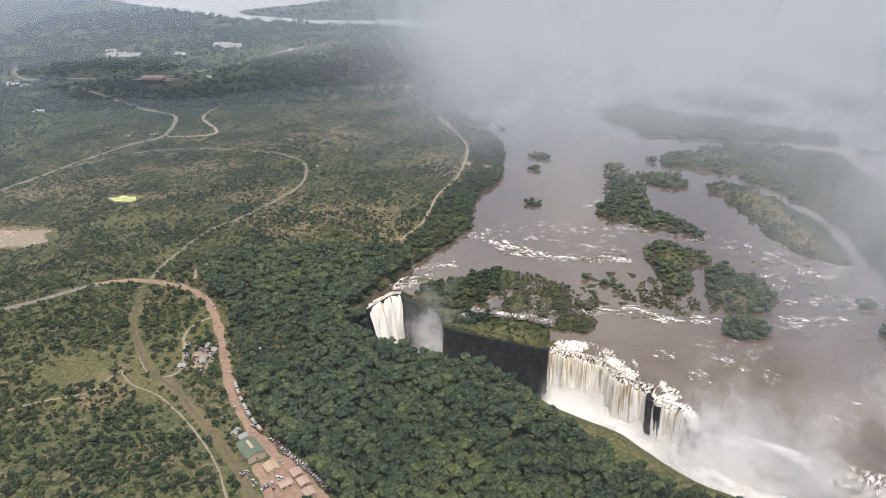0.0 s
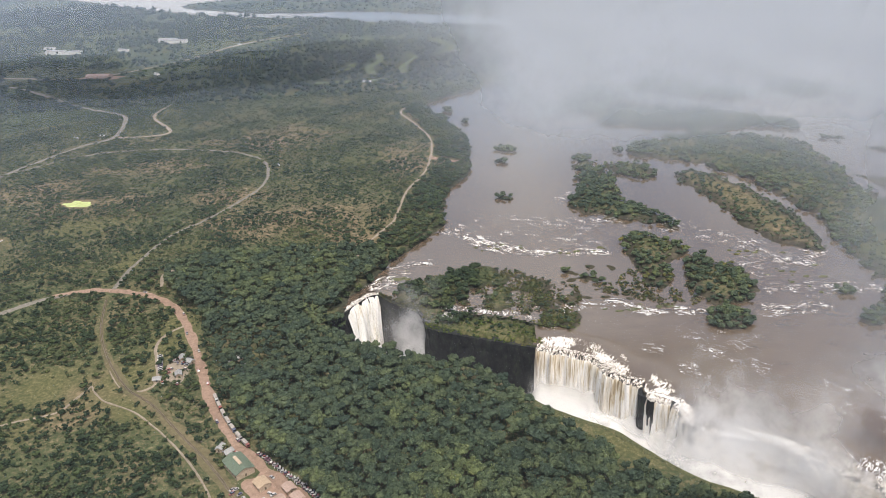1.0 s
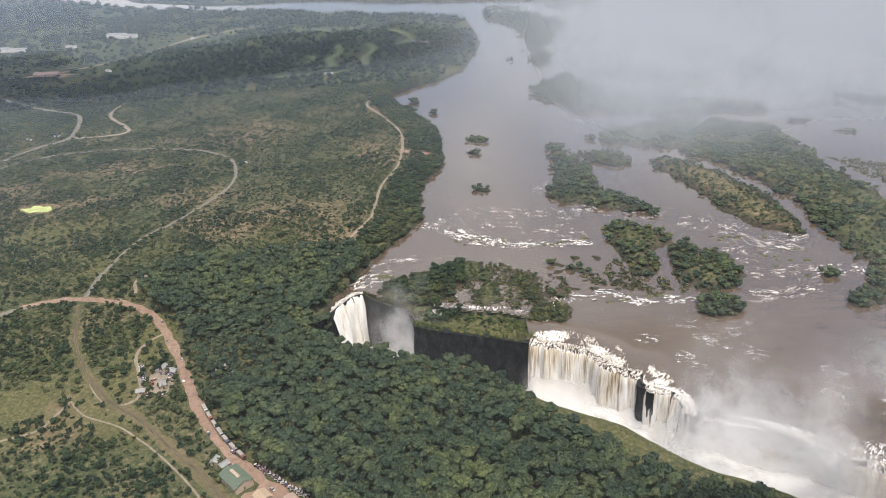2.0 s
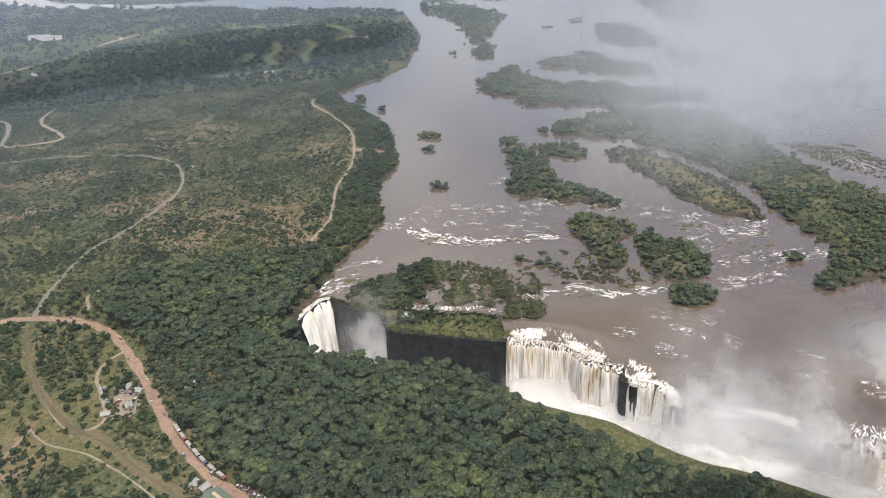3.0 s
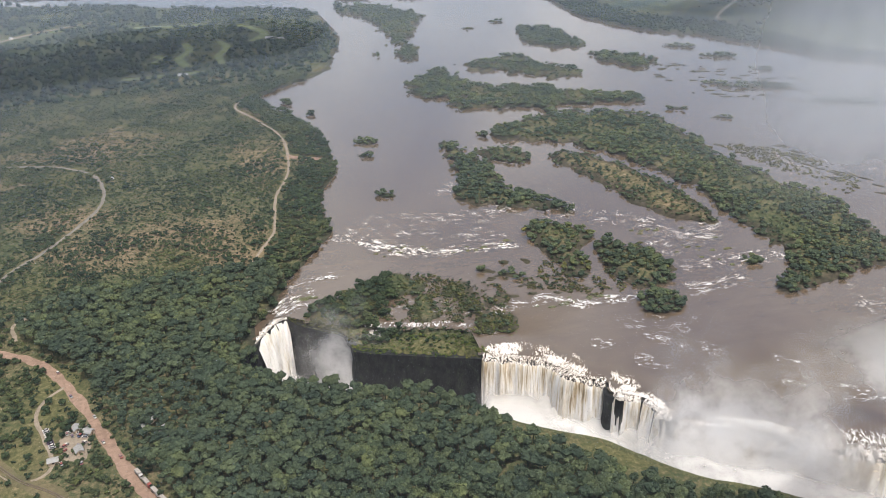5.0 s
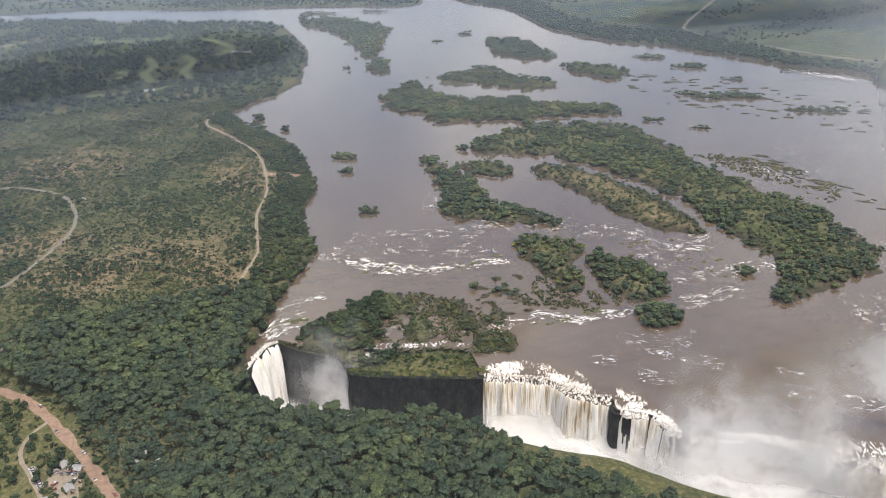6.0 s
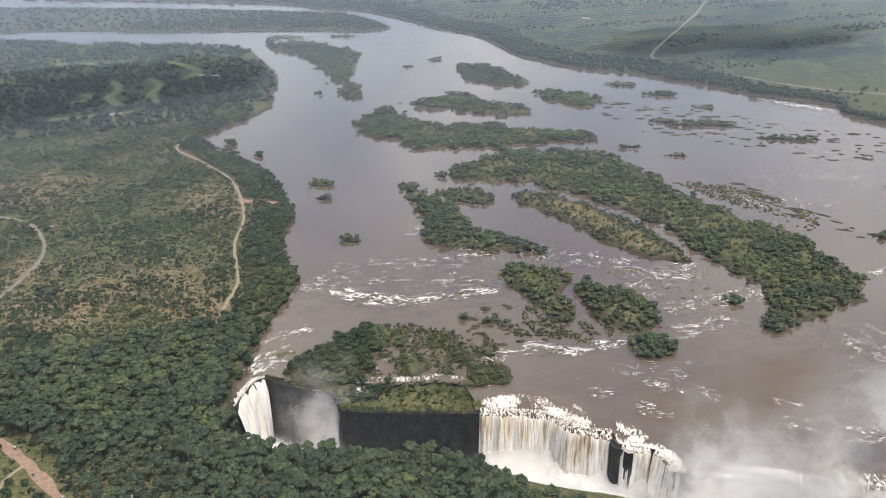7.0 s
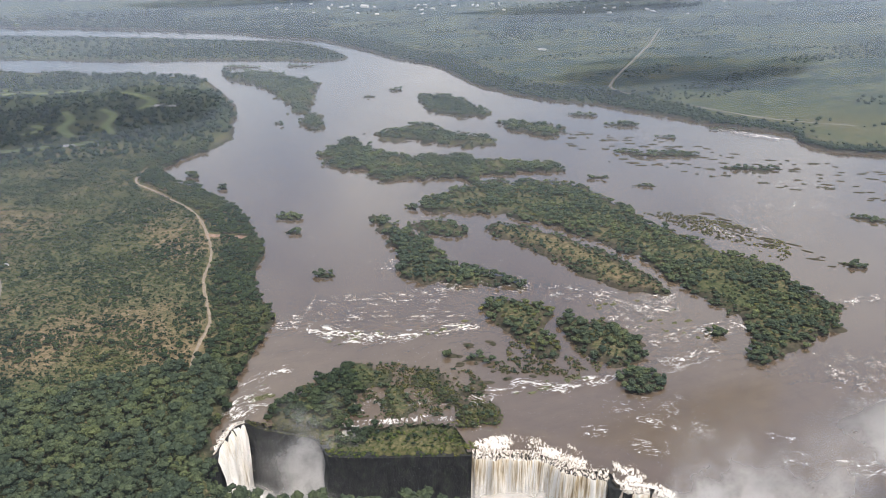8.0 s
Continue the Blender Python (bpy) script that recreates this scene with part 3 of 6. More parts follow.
def cliff(name, rim, side, top, label, rows=16):
    """A vertical rock wall hung from the rim; side: +1 puts the gorge to the right of the line."""
    t = np.gradient(rim, axis=0)
    t /= np.linalg.norm(t, axis=1)[:, None]
    nrm = np.stack([t[:, 1], -t[:, 0]], 1) * side
    s = np.concatenate([[0], np.cumsum(np.linalg.norm(np.diff(rim, axis=0), axis=1))])
    V = []
    for r in range(rows + 1):
        if r == 0:
            front = (rim[:, 0] > -80) & (rim[:, 0] < 8) & (rim[:, 1] < 650)
            off, z = np.where(front, -4.5, -0.6), np.where(front, top - 0.3, top - 1.0)
        else:
            h = (r - 1) / (rows - 1)
            z = top - 90 * h
            off = 3.0 + (0.25 + 0.75 * min(1, h * 6)) * (2.2 * (vnoise(s / 5, np.full_like(s, r * 0.9), 51) - 0.5) + 3.0 * (vnoise(s / 16, np.full_like(s, r * 0.35), 52) - 0.5)) + 5 * h * h
        V.append(np.stack([rim[:, 0] + nrm[:, 0] * off, rim[:, 1] + nrm[:, 1] * off, z + 0 * s], 1))
    return mesh_object(name, np.stack(V).reshape(-1, 3), grid_faces(rows + 1, len(s)), ROCK, label=label, category="cliff", kind="structure")


rim_top = np.interp(far_rim[:, 0], [-172, -160, -155, -122, -112, -84, -78, 5, 14, 1200], [1.8, 1.2, -1.8, -1.8, -0.6, -0.6, -4.2, -4.2, -4.0, -4.0])
cliff("cliff_far", far_rim, 1, rim_top, "dark wet basalt cliff below the falls")
cliff("cliff_near", near_rim, -1, np.full(len(near_rim), 2.4), "dark basalt cliff of the forest side of the gorge")
gv = np.vstack([spline(FAR_RIM, 12), spline(NEAR_RIM, 12)[::-1]])
bm = bmesh.new()
bmesh.ops.triangulate(bm, faces=[bm.faces.new([bm.verts.new((x, y, -80)) for x, y in gv])])
tagged(part("gorge_water", bm, FOAM, None, "churning white water on the gorge floor"), category="water", kind="structure")


def waterfall(name, line, drop, seed, label, crest=7.0, thick=1.0, age=0.0, throw=6.2, rough=1.0, gaps=0.0):
    """Falling water over a ledge: a crest that rolls over the lip and a curtain of uneven ropes of water."""
    p = spline(line, 0.8)
    t = np.gradient(p, axis=0)
    t /= np.linalg.norm(t, axis=1)[:, None]
    for _ in range(6):
        t[1:-1] = (t[:-2] + 2 * t[1:-1] + t[2:]) / 4
    t /= np.linalg.norm(t, axis=1)[:, None]
    nrm = np.stack([t[:, 1], -t[:, 0]], 1)
    s = np.concatenate([[0], np.cumsum(np.linalg.norm(np.diff(p, axis=0), axis=1))])
    zl = np.interp(p[:, 0], [-78, 5, 14, 1200], [0, -2.4, -2.4, -2.4]) - (rough - 1) * 4.0 * vnoise(s / 6.5, s * 0, seed + 11)
    prof = [(-crest - 3, 0.5), (-crest * 0.85, 0.45), (0, 0.5), (throw * 0.58, 0.1), (throw, -1.6)] + [(throw + 3.4 * (h / drop) ** 0.5 * thick, -1.6 - h) for h in np.linspace(1.5, drop, 26)]
    V, UV = [], []
    ends = np.clip(np.minimum(s, s[-1] - s) / 2.5, 0, 1)
    for r, (o, z) in enumerate(prof):
        fallen = max(0.0, -z)
        rope = (vnoise(s / 1.3, np.full_like(s, fallen / 26), seed) - 0.5) * 2.0 + (vnoise(s / 5, np.full_like(s, fallen / 30), seed + 3) - 0.5) * 2.6
        rope += (vnoise(s / 0.9, np.full_like(s, fallen / 5), seed + 6) - 0.5) * 0.9 * min(1, fallen / 12)
        rope *= rough
        k = o + rope * np.clip((o + 1) / 6, 0, 1) - 2.0 * (1 - ends)
        if r == 0:
            k = o + (vnoise(s / 3, s * 0, seed + 7) - 0.5) * 3
        lift = 0.5 * (vnoise(s / 1.6, s * 0 + o, seed + 9) - 0.5) if 0 < o < 4 else 0
        V.append(np.stack([p[:, 0] + nrm[:, 0] * k, p[:, 1] + nrm[:, 1] * k, zl + z + (0 if r else -1.6) + lift], 1))
        UV.append(np.stack([s, 0 * s + (fallen + age if r > 3 else o - 6.2)], 1))
    ob = tagged(new(name), label, "waterfall")
    for part_name, r0, r1 in (("crest", 0, 5), ("curtain", 4, len(prof))):
        faces = grid_faces(r1 - r0, len(s))
        if gaps and part_name == "curtain":
            row, col = faces[:, 0] // len(s), faces[:, 0] % len(s)
            faces = faces[vnoise(s[col] / 1.5, row / 34.0, seed + 14) * 0.6 + vnoise(s[col] / 4.5, row / 40.0, seed + 15) * 0.4 > gaps]
        q = mesh_object(part_name, np.stack(V[r0:r1]).reshape(-1, 3), faces, TERRACE if part_name == "crest" else FALLS, ob, smooth=True)
        set_uv(q, np.stack(UV[r0:r1]).reshape(-1, 2))
        if part_name == "crest":
            set_value(q, "cover", np.full(len(q.data.vertices), 0.56 + min(age, 24) * 0.007))
    return ob


NARROW = [(-153, 668), (-150, 676), (-144, 683.5), (-139, 691.5), (-132, 697), (-124, 697)]
BROAD = [(13, 597.5), (33, 587), (52, 577), (62, 566), (67, 555), (77, 545), (88, 539)]
waterfall("waterfall", NARROW, 74, 61, "narrow white cataract pouring between wooded bank and island", 1.0, 2.6, 24, 2.2, 1.4, 0.16)
waterfall("waterfall", BROAD, 78, 71, "broad curtain of white and ochre falling water", 3.5, 1.3)
waterfall("waterfall", [(87, 525), (91, 522), (97, 518), (103, 514)], 60, 75, "thin strands of white water over dark rock", 2.5, 0.8, 12, 4.0, 1.2, 0.3)
waterfall("waterfall", [(104.5, 511), (109, 500), (110.5, 494), (112, 487)], 78, 77, "short white fall beside a dark rock buttress", 3, 1.0, 12, 4.5, 1.2, 0.22)
waterfall("waterfall", [(113, 484), (121, 478), (132, 471), (146, 465), (159, 459), (168, 451), (174, 445), (200, 427), (232, 405), (330, 345), (500, 270)], 78, 91, "long white fall half hidden in spray", 3, 1.3)
waterfall("waterfall", [(-67, 661), (-58, 658), (-52, 655.5)], 5, 95, "low white cascade stepping down to the island's lawn", 1.2, 0.3, 40)


def terrace(lip, top, seed, label):
    """White water boiling over rock steps from the open river down to the lip of a fall."""
    nu, nv = 260, 34
    def even(line):
        p = spline(line, 1.0)
        s = np.concatenate([[0], np.cumsum(np.linalg.norm(np.diff(p, axis=0), axis=1))])
        u = np.linspace(0, s[-1], nu)
        return np.stack([np.interp(u, s, p[:, 0]), np.interp(u, s, p[:, 1])], 1), s[-1]
    (a, la), (b, _) = even(lip), even(top)
    V, UV, C = [], [], []
    u = np.linspace(0, la, nu)
    for j in range(nv):
        v = j / (nv - 1)
        p = a + (b - a) * v
        run = np.linalg.norm(b - a, axis=1) * v
        step = vnoise(u / 6, run / 3.2, seed) + 0.6 * vnoise(u / 2.1, run / 1.8, seed + 1)
        z = -2.4 * (1 - v) ** 0.8 + 0.32 * min(1, (1 - v) * 5) - 0.15 * (v > 0.99) + 0.9 * (step - 0.8) * (0.25 + 0.75 * math.sin(math.pi * min(1, v * 1.15 + 0.05)))
        V.append(np.stack([p[:, 0], p[:, 1], np.maximum(z, -2.2 * (1 - v) - (0.3 if v > 0.99 else 0))], 1))
        UV.append(np.stack([u, run], 1))
        edge = np.clip((1 - v) * 3.2, 0, 1) * np.clip(np.minimum(u, la - u) / 5, 0.3, 1)
        C.append(edge * (0.43 + 0.8 * (vnoise(u / 11, run / 7, seed + 2) - 0.4)))
    ob = mesh_object("terrace_foam", np.stack(V).reshape(-1, 3), grid_faces(nv, nu), TERRACE, label=label, category="white water", kind="stuff", smooth=True)
    set_uv(ob, np.stack(UV).reshape(-1, 2))
    set_value(ob, "cover", np.stack(C).ravel())


terrace(BROAD, [(13, 604), (24, 610), (38, 609), (58, 599), (78, 589), (83, 563), (80, 551), (91, 545)], 171, "boiling white terrace above the broad fall")
terrace([(89, 538), (86, 527), (94, 521), (104, 513), (109, 500), (112, 486)], [(93, 546), (101, 548.5), (108, 539), (110, 518), (115, 503), (119, 488)], 172, "lacy white water sliding round a rock shoulder")
terrace([(-153, 668), (-150, 676), (-144, 683.5), (-139, 691.5), (-132, 697), (-124, 697)], [(-156, 676), (-153, 684), (-147, 692), (-141, 700), (-133, 706), (-124, 706)], 173, "white water gathering above the narrow cataract")
terrace([(113, 485), (132, 471), (159, 459), (174, 445), (200, 427)], [(119, 494), (138, 484), (158, 474), (180, 458), (207, 437)], 174, "white water above the long fall")


# ---- roads, tracks and railway ----
ROADS = [
    ("road_main", [(-1300, 90), (-900, 400), (-640, 575), (-509, 663), (-484, 679), (-455, 702), (-428, 718)], 7, GREY_ROAD, "grey asphalt road through the bush", "road"),
    ("road_border", [(-440, 713), (-428, 719), (-410, 722), (-393, 721), (-353, 711), (-323, 692), (-299, 663), (-280, 626), (-262, 587),
                     (-240, 536), (-215, 492), (-188, 459), (-156, 429), (-137, 408), (-100, 360), (-40, 300), (40, 240)], 6.6, RED_EARTH, "wide road with red earth shoulders", "road"),
    ("road_river", [(-118, 1345), (-127, 1326), (-141, 1282), (-120, 1226), (-91, 1141), (-88, 1064), (-95, 999), (-112, 945), (-118, 893),
                    (-123, 853), (-142, 808), (-154, 769)], 2.8, TRACK, "pale dirt road along the river", "road"),
    ("road_bend", [(-1000, 1960), (-1145, 1903), (-1178, 1860), (-1163, 1799), (-1098, 1721), (-995, 1652), (-887, 1587), (-728, 1443),
                   (-650, 1386), (-614, 1359), (-592, 1321), (-578, 1233), (-610, 1201), (-631, 1167), (-664, 1106), (-691, 1046), (-740, 960), (-900, 740)], 6.5, GREY_ROAD, "curving grey road into town", "road"),
    ("road_loop", [(-664, 1090), (-615, 1133), (-572, 1155), (-495, 1161), (-420, 1145), (-364, 1126), (-322, 1092), (-303, 1054), (-295, 998),
                   (-308, 948), (-339, 886), (-366, 846), (-379, 792), (-384, 757), (-384, 722)], 3.6, GREY_ROAD, "narrow looping road across dry bush", "road"),
    ("track_zigzag", [(-545, 1409), (-550, 1337), (-495, 1248), (-529, 1228), (-578, 1233)], 5, TRACK, "pale zigzag dirt track", "track"),
    ("track_yard", [(-345, 605), (-330, 575), (-314, 553), (-300, 546), (-288, 557), (-297, 588), (-306, 614), (-302, 634), (-288, 648)], 2.5, TRACK, "pale dirt track round a clearing", "track"),
    ("track_meadow", [(-480, 460), (-410, 498), (-385, 512), (-353, 523), (-346, 537), (-339, 557)], 1.9, TRACK, "thin pale footpath past a meadow", "track"),
    ("track_south", [(-339, 557), (-322, 537), (-288, 517), (-248, 478), (-218, 440), (-199, 406), (-170, 350), (-120, 250)], 1.4, TRACK, "pale footpath beside the railway", "track"),
    ("track_short", [(-337, 723), (-344, 749), (-330, 762)], 3, TRACK, "short pale dirt track", "track"),
    ("track_bank", [(-90, 1062), (-70, 1050), (-45, 1034)], 7, RED_EARTH, "bare red earth spur to the river", "track"),
    ("rail_corridor", [(-385, 708), (-367, 648), (-342, 598), (-310, 553), (-281, 528), (-249, 492), (-214, 452), (-180, 404), (-120, 310), (-60, 200)], 8.5, BALLAST, "bare brown strip of the railway corridor", "railway"),
    ("road_far", [(1300, 2050), (1118, 1855), (1030, 1771), (791, 1542), (752, 1477), (764, 1421), (800, 1330), (860, 1200), (960, 1100)], 4.8, GREY_ROAD, "distant straight road through fields", "road"),
    ("road_town", [(-1500, 1700), (-1019, 1700), (-800, 1655), (-640, 1760), (-545, 1903), (-400, 2000)], 8, TRACK, "distant pale road", "road"),
]
FAIRWAY = earth_material("mown_grass", (0.11, 0.14, 0.06), (0.16, 0.18, 0.08), 0.1)
ROADS += [
    ("fairway", [(-214, 1716), (-206, 1650), (-222, 1600), (-206, 1535)], 13, FAIRWAY, "pale mown grass strip between dark trees", "fairway"),
    ("fairway", [(-152, 1708), (-140, 1650), (-156, 1590), (-150, 1530)], 13, FAIRWAY, "pale mown grass strip between dark trees", "fairway"),
    ("fairway", [(-262, 1640), (-250, 1610), (-280, 1585)], 13, FAIRWAY, "pale mown grass strip between dark trees", "fairway"),
    ("fairway", [(-112, 1830), (-75, 1770), (-66, 1730), (-92, 1681)], 15, FAIRWAY, "pale mown grass strip between dark trees", "fairway"),
    ("fairway", [(-330, 1905), (-250, 1880), (-170, 1868)], 16, FAIRWAY, "pale mown grass strip between dark trees", "fairway"),
    ("fairway", [(-310, 1500), (-240, 1496), (-180, 1500)], 16, FAIRWAY, "pale mown grass strip between dark trees", "fairway"),
    ("fairway", [(-480, 1930), (-380, 1960), (-300, 1925)], 14, FAIRWAY, "pale mown grass strip between dark trees", "fairway"),
]
road_lines = []


def ribbon(name, line, width, mat, label, category, lift=0.35):
    p = spline(line, 4)
    taper = np.clip(np.arange(len(p)) / 40, 0.35, 1) if "corridor" in name else np.ones(len(p))
    t = np.gradient(p, axis=0)
    t /= np.linalg.norm(t, axis=1)[:, None]
    nrm = np.stack([t[:, 1], -t[:, 0]], 1)
    s = np.arange(len(p)) * 4.0
    V = []
    for i, c in enumerate((-1, -0.5, 0, 0.5, 1)):
        w = taper * c * width / 2 * (1 + (1.5 * (fbm(s / 11, s * 0 + i * 7.3, 17) - 0.42) if abs(c) == 1 else 0))
        q = p + nrm * np.asarray(w).reshape(-1, 1)
        V.append(np.stack([q[:, 0], q[:, 1], height_at(q[:, 0], q[:, 1]) + lift * (1 if abs(c) < 1 else 0.25)], 1))
    road_lines.append((p, width / 2))
    return mesh_object(name, np.stack(V).reshape(-1, 3), grid_faces(5, len(p)), mat, label=label, category=category, kind="structure", smooth=True)


for i, r in enumerate(ROADS):
    ribbon(*r, lift=0.3 + 0.05 * (i % 3))


def patch(name, cx, cy, rx, ry, turn, mat, label, category, lift=0.25, seed=1):
    """A bare or wet patch of ground with an uneven outline."""
    a = np.arange(36) * 2 * math.pi / 36
    c, s = math.cos(radians(turn)), math.sin(radians(turn))
    V, n = [], 5
    for r in range(n):
        k = (r + 0.02) / (n - 1) * (1 + 0.7 * (vnoise(np.cos(a) * 2 + seed, np.sin(a) * 2 + seed, seed) - 0.5))
        x, y = cx + np.cos(a) * rx * k * c - np.sin(a) * ry * k * s, cy + np.cos(a) * rx * k * s + np.sin(a) * ry * k * c
        V.append(np.stack([x, y, height_at(x, y) + lift * (1 if r < n - 1 else 0.2)], 1))
    i = np.arange(n * 36).reshape(n, 36)
    f = np.stack([i[:-1], np.roll(i, -1, 1)[:-1], np.roll(i, -1, 1)[1:], i[1:]], -1).reshape(-1, 4)
    return mesh_object(name, np.stack(V).reshape(-1, 3), f, mat, label=label, category=category, kind="structure", smooth=True)


patch("pond", -516, 957, 20, 10, -10, YELLOW_GREEN, "bright yellow-green algae pond in the bush", "pond", seed=3)
patch("bare_yard", -600, 838, 48, 26, -15, TRACK, "bare red earth of a small settlement", "ground", seed=4)
patch("bare_yard", -276, 574, 8, 20, 20, TRACK, "pale bare parking yard among trees", "ground", seed=5)
patch("bare_yard", -168, 425, 16, 26, 42, RED_EARTH, "red earth yard with stalls and parked cars", "ground", seed=6, lift=0.45)
patch("bare_yard", -765, 1650, 45, 16, -10, RED_EARTH, "distant bare red earth yard", "ground", seed=7)

# railway: two rails on sleepers along the corridor
rail_p = spline(ROADS[11][1], 3)[4:]
rt = np.gradient(rail_p, axis=0)
rt /= np.linalg.norm(rt, axis=1)[:, None]
rn = np.stack([rt[:, 1], -rt[:, 0]], 1)
railway = tagged(new("railway_track"), "single railway track with steel rails on sleepers", "railway")
for sgn in (-1, 1):
    V = []
    for o, h in ((-0.12, 0.5), (-0.12, 0.78), (0.12, 0.78), (0.12, 0.5)):
        q = rail_p + rn * (0.62 * sgn + o)
        V.append(np.stack([q[:, 0], q[:, 1], height_at(q[:, 0], q[:, 1]) + h], 1))
    mesh_object("rail", np.stack(V).reshape(-1, 3), grid_faces(4, len(rail_p)), STEEL, railway)
V, F = [], []
for (x, y), (tx, ty), z in zip(rail_p[::1], rt, height_at(rail_p[:, 0], rail_p[:, 1])):
    b = len(V)
    for u, v, h in ((-1.2, -0.3, 0.42), (1.2, -0.3, 0.42), (1.2, 0.3, 0.42), (-1.2, 0.3, 0.42), (-1.2, -0.3, 0.55), (1.2, -0.3, 0.55), (1.2, 0.3, 0.55), (-1.2, 0.3, 0.55)):
        V.append((x + ty * u + tx * v, y - tx * u + ty * v, z + h))
    F += [(b + 4, b + 5, b + 6, b + 7), (b, b + 1, b + 5, b + 4), (b + 1, b + 2, b + 6, b + 5), (b + 2, b + 3, b + 7, b + 6), (b + 3, b, b + 4, b + 7)]
tagged(mesh_object("sleepers", V, F, BARK, railway), kind="stuff")


# ---- trees ----
def icosphere(sub):
    b = bmesh.new()
    bmesh.ops.create_icosphere(b, subdivisions=sub, radius=1)
    v = np.array([p.co[:] for p in b.verts])
    f = np.array([[q.index for q in p.verts] for p in b.faces])
    b.free()
    return v, f


ICO = {s: icosphere(s) for s in (1, 2)}


def crown_shape(seed, lobes, tufts, sub=1, flat=0.62, spread=0.6, cut=-0.45, leaf=(0.12, 0.27)):
    """A crown, one metre in radius, standing on z = 0: several lumpy lobes, with ragged leaf clumps round them."""
    r = np.random.default_rng(seed)
    V, F, n = [], [], 0
    iv, jf = ICO[sub]
    jf = jf[iv[jf].mean(1)[:, 2] > cut]
    centres = []
    for i in range(lobes):
        a, d = (i + r.uniform(0, 0.7)) * 6.28 / lobes, (0 if lobes == 1 else r.uniform(0.35, 1.0) * spread)
        c = np.array([math.cos(a) * d, math.sin(a) * d, flat * r.uniform(0.6, 1.3)])
        size = r.uniform(0.34, 0.6) if lobes > 1 else 0.85
        v = iv * (size * (1 + 0.6 * (r.random((len(iv), 1)) - 0.5))) * np.array([r.uniform(0.8, 1.25), r.uniform(0.8, 1.25), 0.75]) + c
        V.append(v)
        F.append(jf + n)
        n += len(v)
        centres.append((c, size))
    for i in range(tufts):
        c, size = centres[r.integers(len(centres))]
        w = r.normal(size=3)
        w[2] = abs(w[2]) * 1.1 - 0.25
        w /= np.linalg.norm(w)
        p = c + w * size * np.array([1, 1, 0.8]) * r.uniform(0.85, 1.3)
        a = np.cross(w + r.normal(size=3) * 0.5, r.normal(size=3))
        a /= np.linalg.norm(a) + 1e-9
        b = np.cross(w, a) + w * r.uniform(-0.5, 0.5)
        k = r.uniform(*leaf)
        V.append(np.array([p - a * k, p + b * k * 0.8 + w * k * 0.3, p + a * k, p - b * k * 0.8 - w * k * 0.2]))
        F.append(np.array([[n, n + 1, n + 2], [n, n + 2, n + 3]]))
        n += 4
    if lobes > 4:
        k = 0.06
        V.append(np.array([(-k, -k, -1.2), (k, -k, -1.2), (k, k, -1.2), (-k, k, -1.2), (-k / 2, -k / 2, 0.6), (k / 2, -k / 2, 0.6), (k / 2, k / 2, 0.6), (-k / 2, k / 2, 0.6)]))
        F.append(np.array([(n + i, n + (i + 1) % 4, n + 4 + i) for i in range(4)] + [(n + (i + 1) % 4, n + 4 + (i + 1) % 4, n + 4 + i) for i in range(4)]))
    return np.vstack(V), np.vstack(F)


BIG = [crown_shape(100 + i, 7, 62, spread=0.62) for i in range(8)]
BIG_PLAIN = [crown_shape(150 + i, 6, 32, spread=0.62) for i in range(8)]
MID = [crown_shape(200 + i, 4, 11, spread=0.6, cut=-0.3) for i in range(8)]
FAR_CROWN = [crown_shape(300 + i, 1, 5, flat=0.5, cut=-0.3, leaf=(0.2, 0.4)) for i in range(6)]
THICKET = [crown_shape(400 + i, 3, 3, flat=0.45, spread=0.85, cut=-0.1, leaf=(0.2, 0.4)) for i in range(8)]
TINY = [crown_shape(450 + i, 2, 4, flat=0.5, spread=0.55, cut=-0.1, leaf=(0.2, 0.4)) for i in range(6)]


def planting(name, x, y, radius, height, shapes, mat, label, category, seed, floor=-9.0):
    """Many crowns in one mesh."""
    r = np.random.default_rng(seed)
    z = np.maximum(height_at(x, y), floor)
    V, F, T, n = [], [], [], 0
    pick = r.integers(len(shapes), size=len(x))
    for s, (sv, sf) in enumerate(shapes):
        m = pick == s
        k = m.sum()
        if not k:
            continue
        a = r.uniform(0, 6.28, k)
        c, q = np.cos(a)[:, None], np.sin(a)[:, None]
        rr, hh = radius[m][:, None], height[m][:, None]
        vx = (sv[None, :, 0] * c - sv[None, :, 1] * q) * rr + x[m][:, None]
        vy = (sv[None, :, 0] * q + sv[None, :, 1] * c) * rr + y[m][:, None]
        vz = sv[None, :, 2] * rr + z[m][:, None] + hh - rr * 0.75
        V.append(np.stack([vx, vy, vz], -1).reshape(-1, 3))
        F.append((sf[None] + (np.arange(k) * len(sv))[:, None, None] + n).reshape(-1, 3))
        T.append(np.repeat(r.random(k), len(sv)))
        n += k * len(sv)
    ob = mesh_object(name, np.vstack(V), np.vstack(F), mat, label=label, category=category, kind="stuff")
    set_value(ob, "tree", np.concatenate(T))
    return ob


def scatter(x0, x1, y0, y1, step, seed):
    r = np.random.default_rng(seed)
    px, py = np.meshgrid(np.arange(x0, x1, step), np.arange(y0, y1, step), indexing="ij")
    return (px + r.uniform(-0.48, 0.48, px.shape) * step).ravel(), (py + r.uniform(-0.48, 0.48, px.shape) * step).ravel()


def off_roads(x, y, gap):
    ok = np.ones(x.shape, bool)
    for p, w in road_lines:
        ok &= line_distance(p, x, y, 30) > w + gap
    return ok


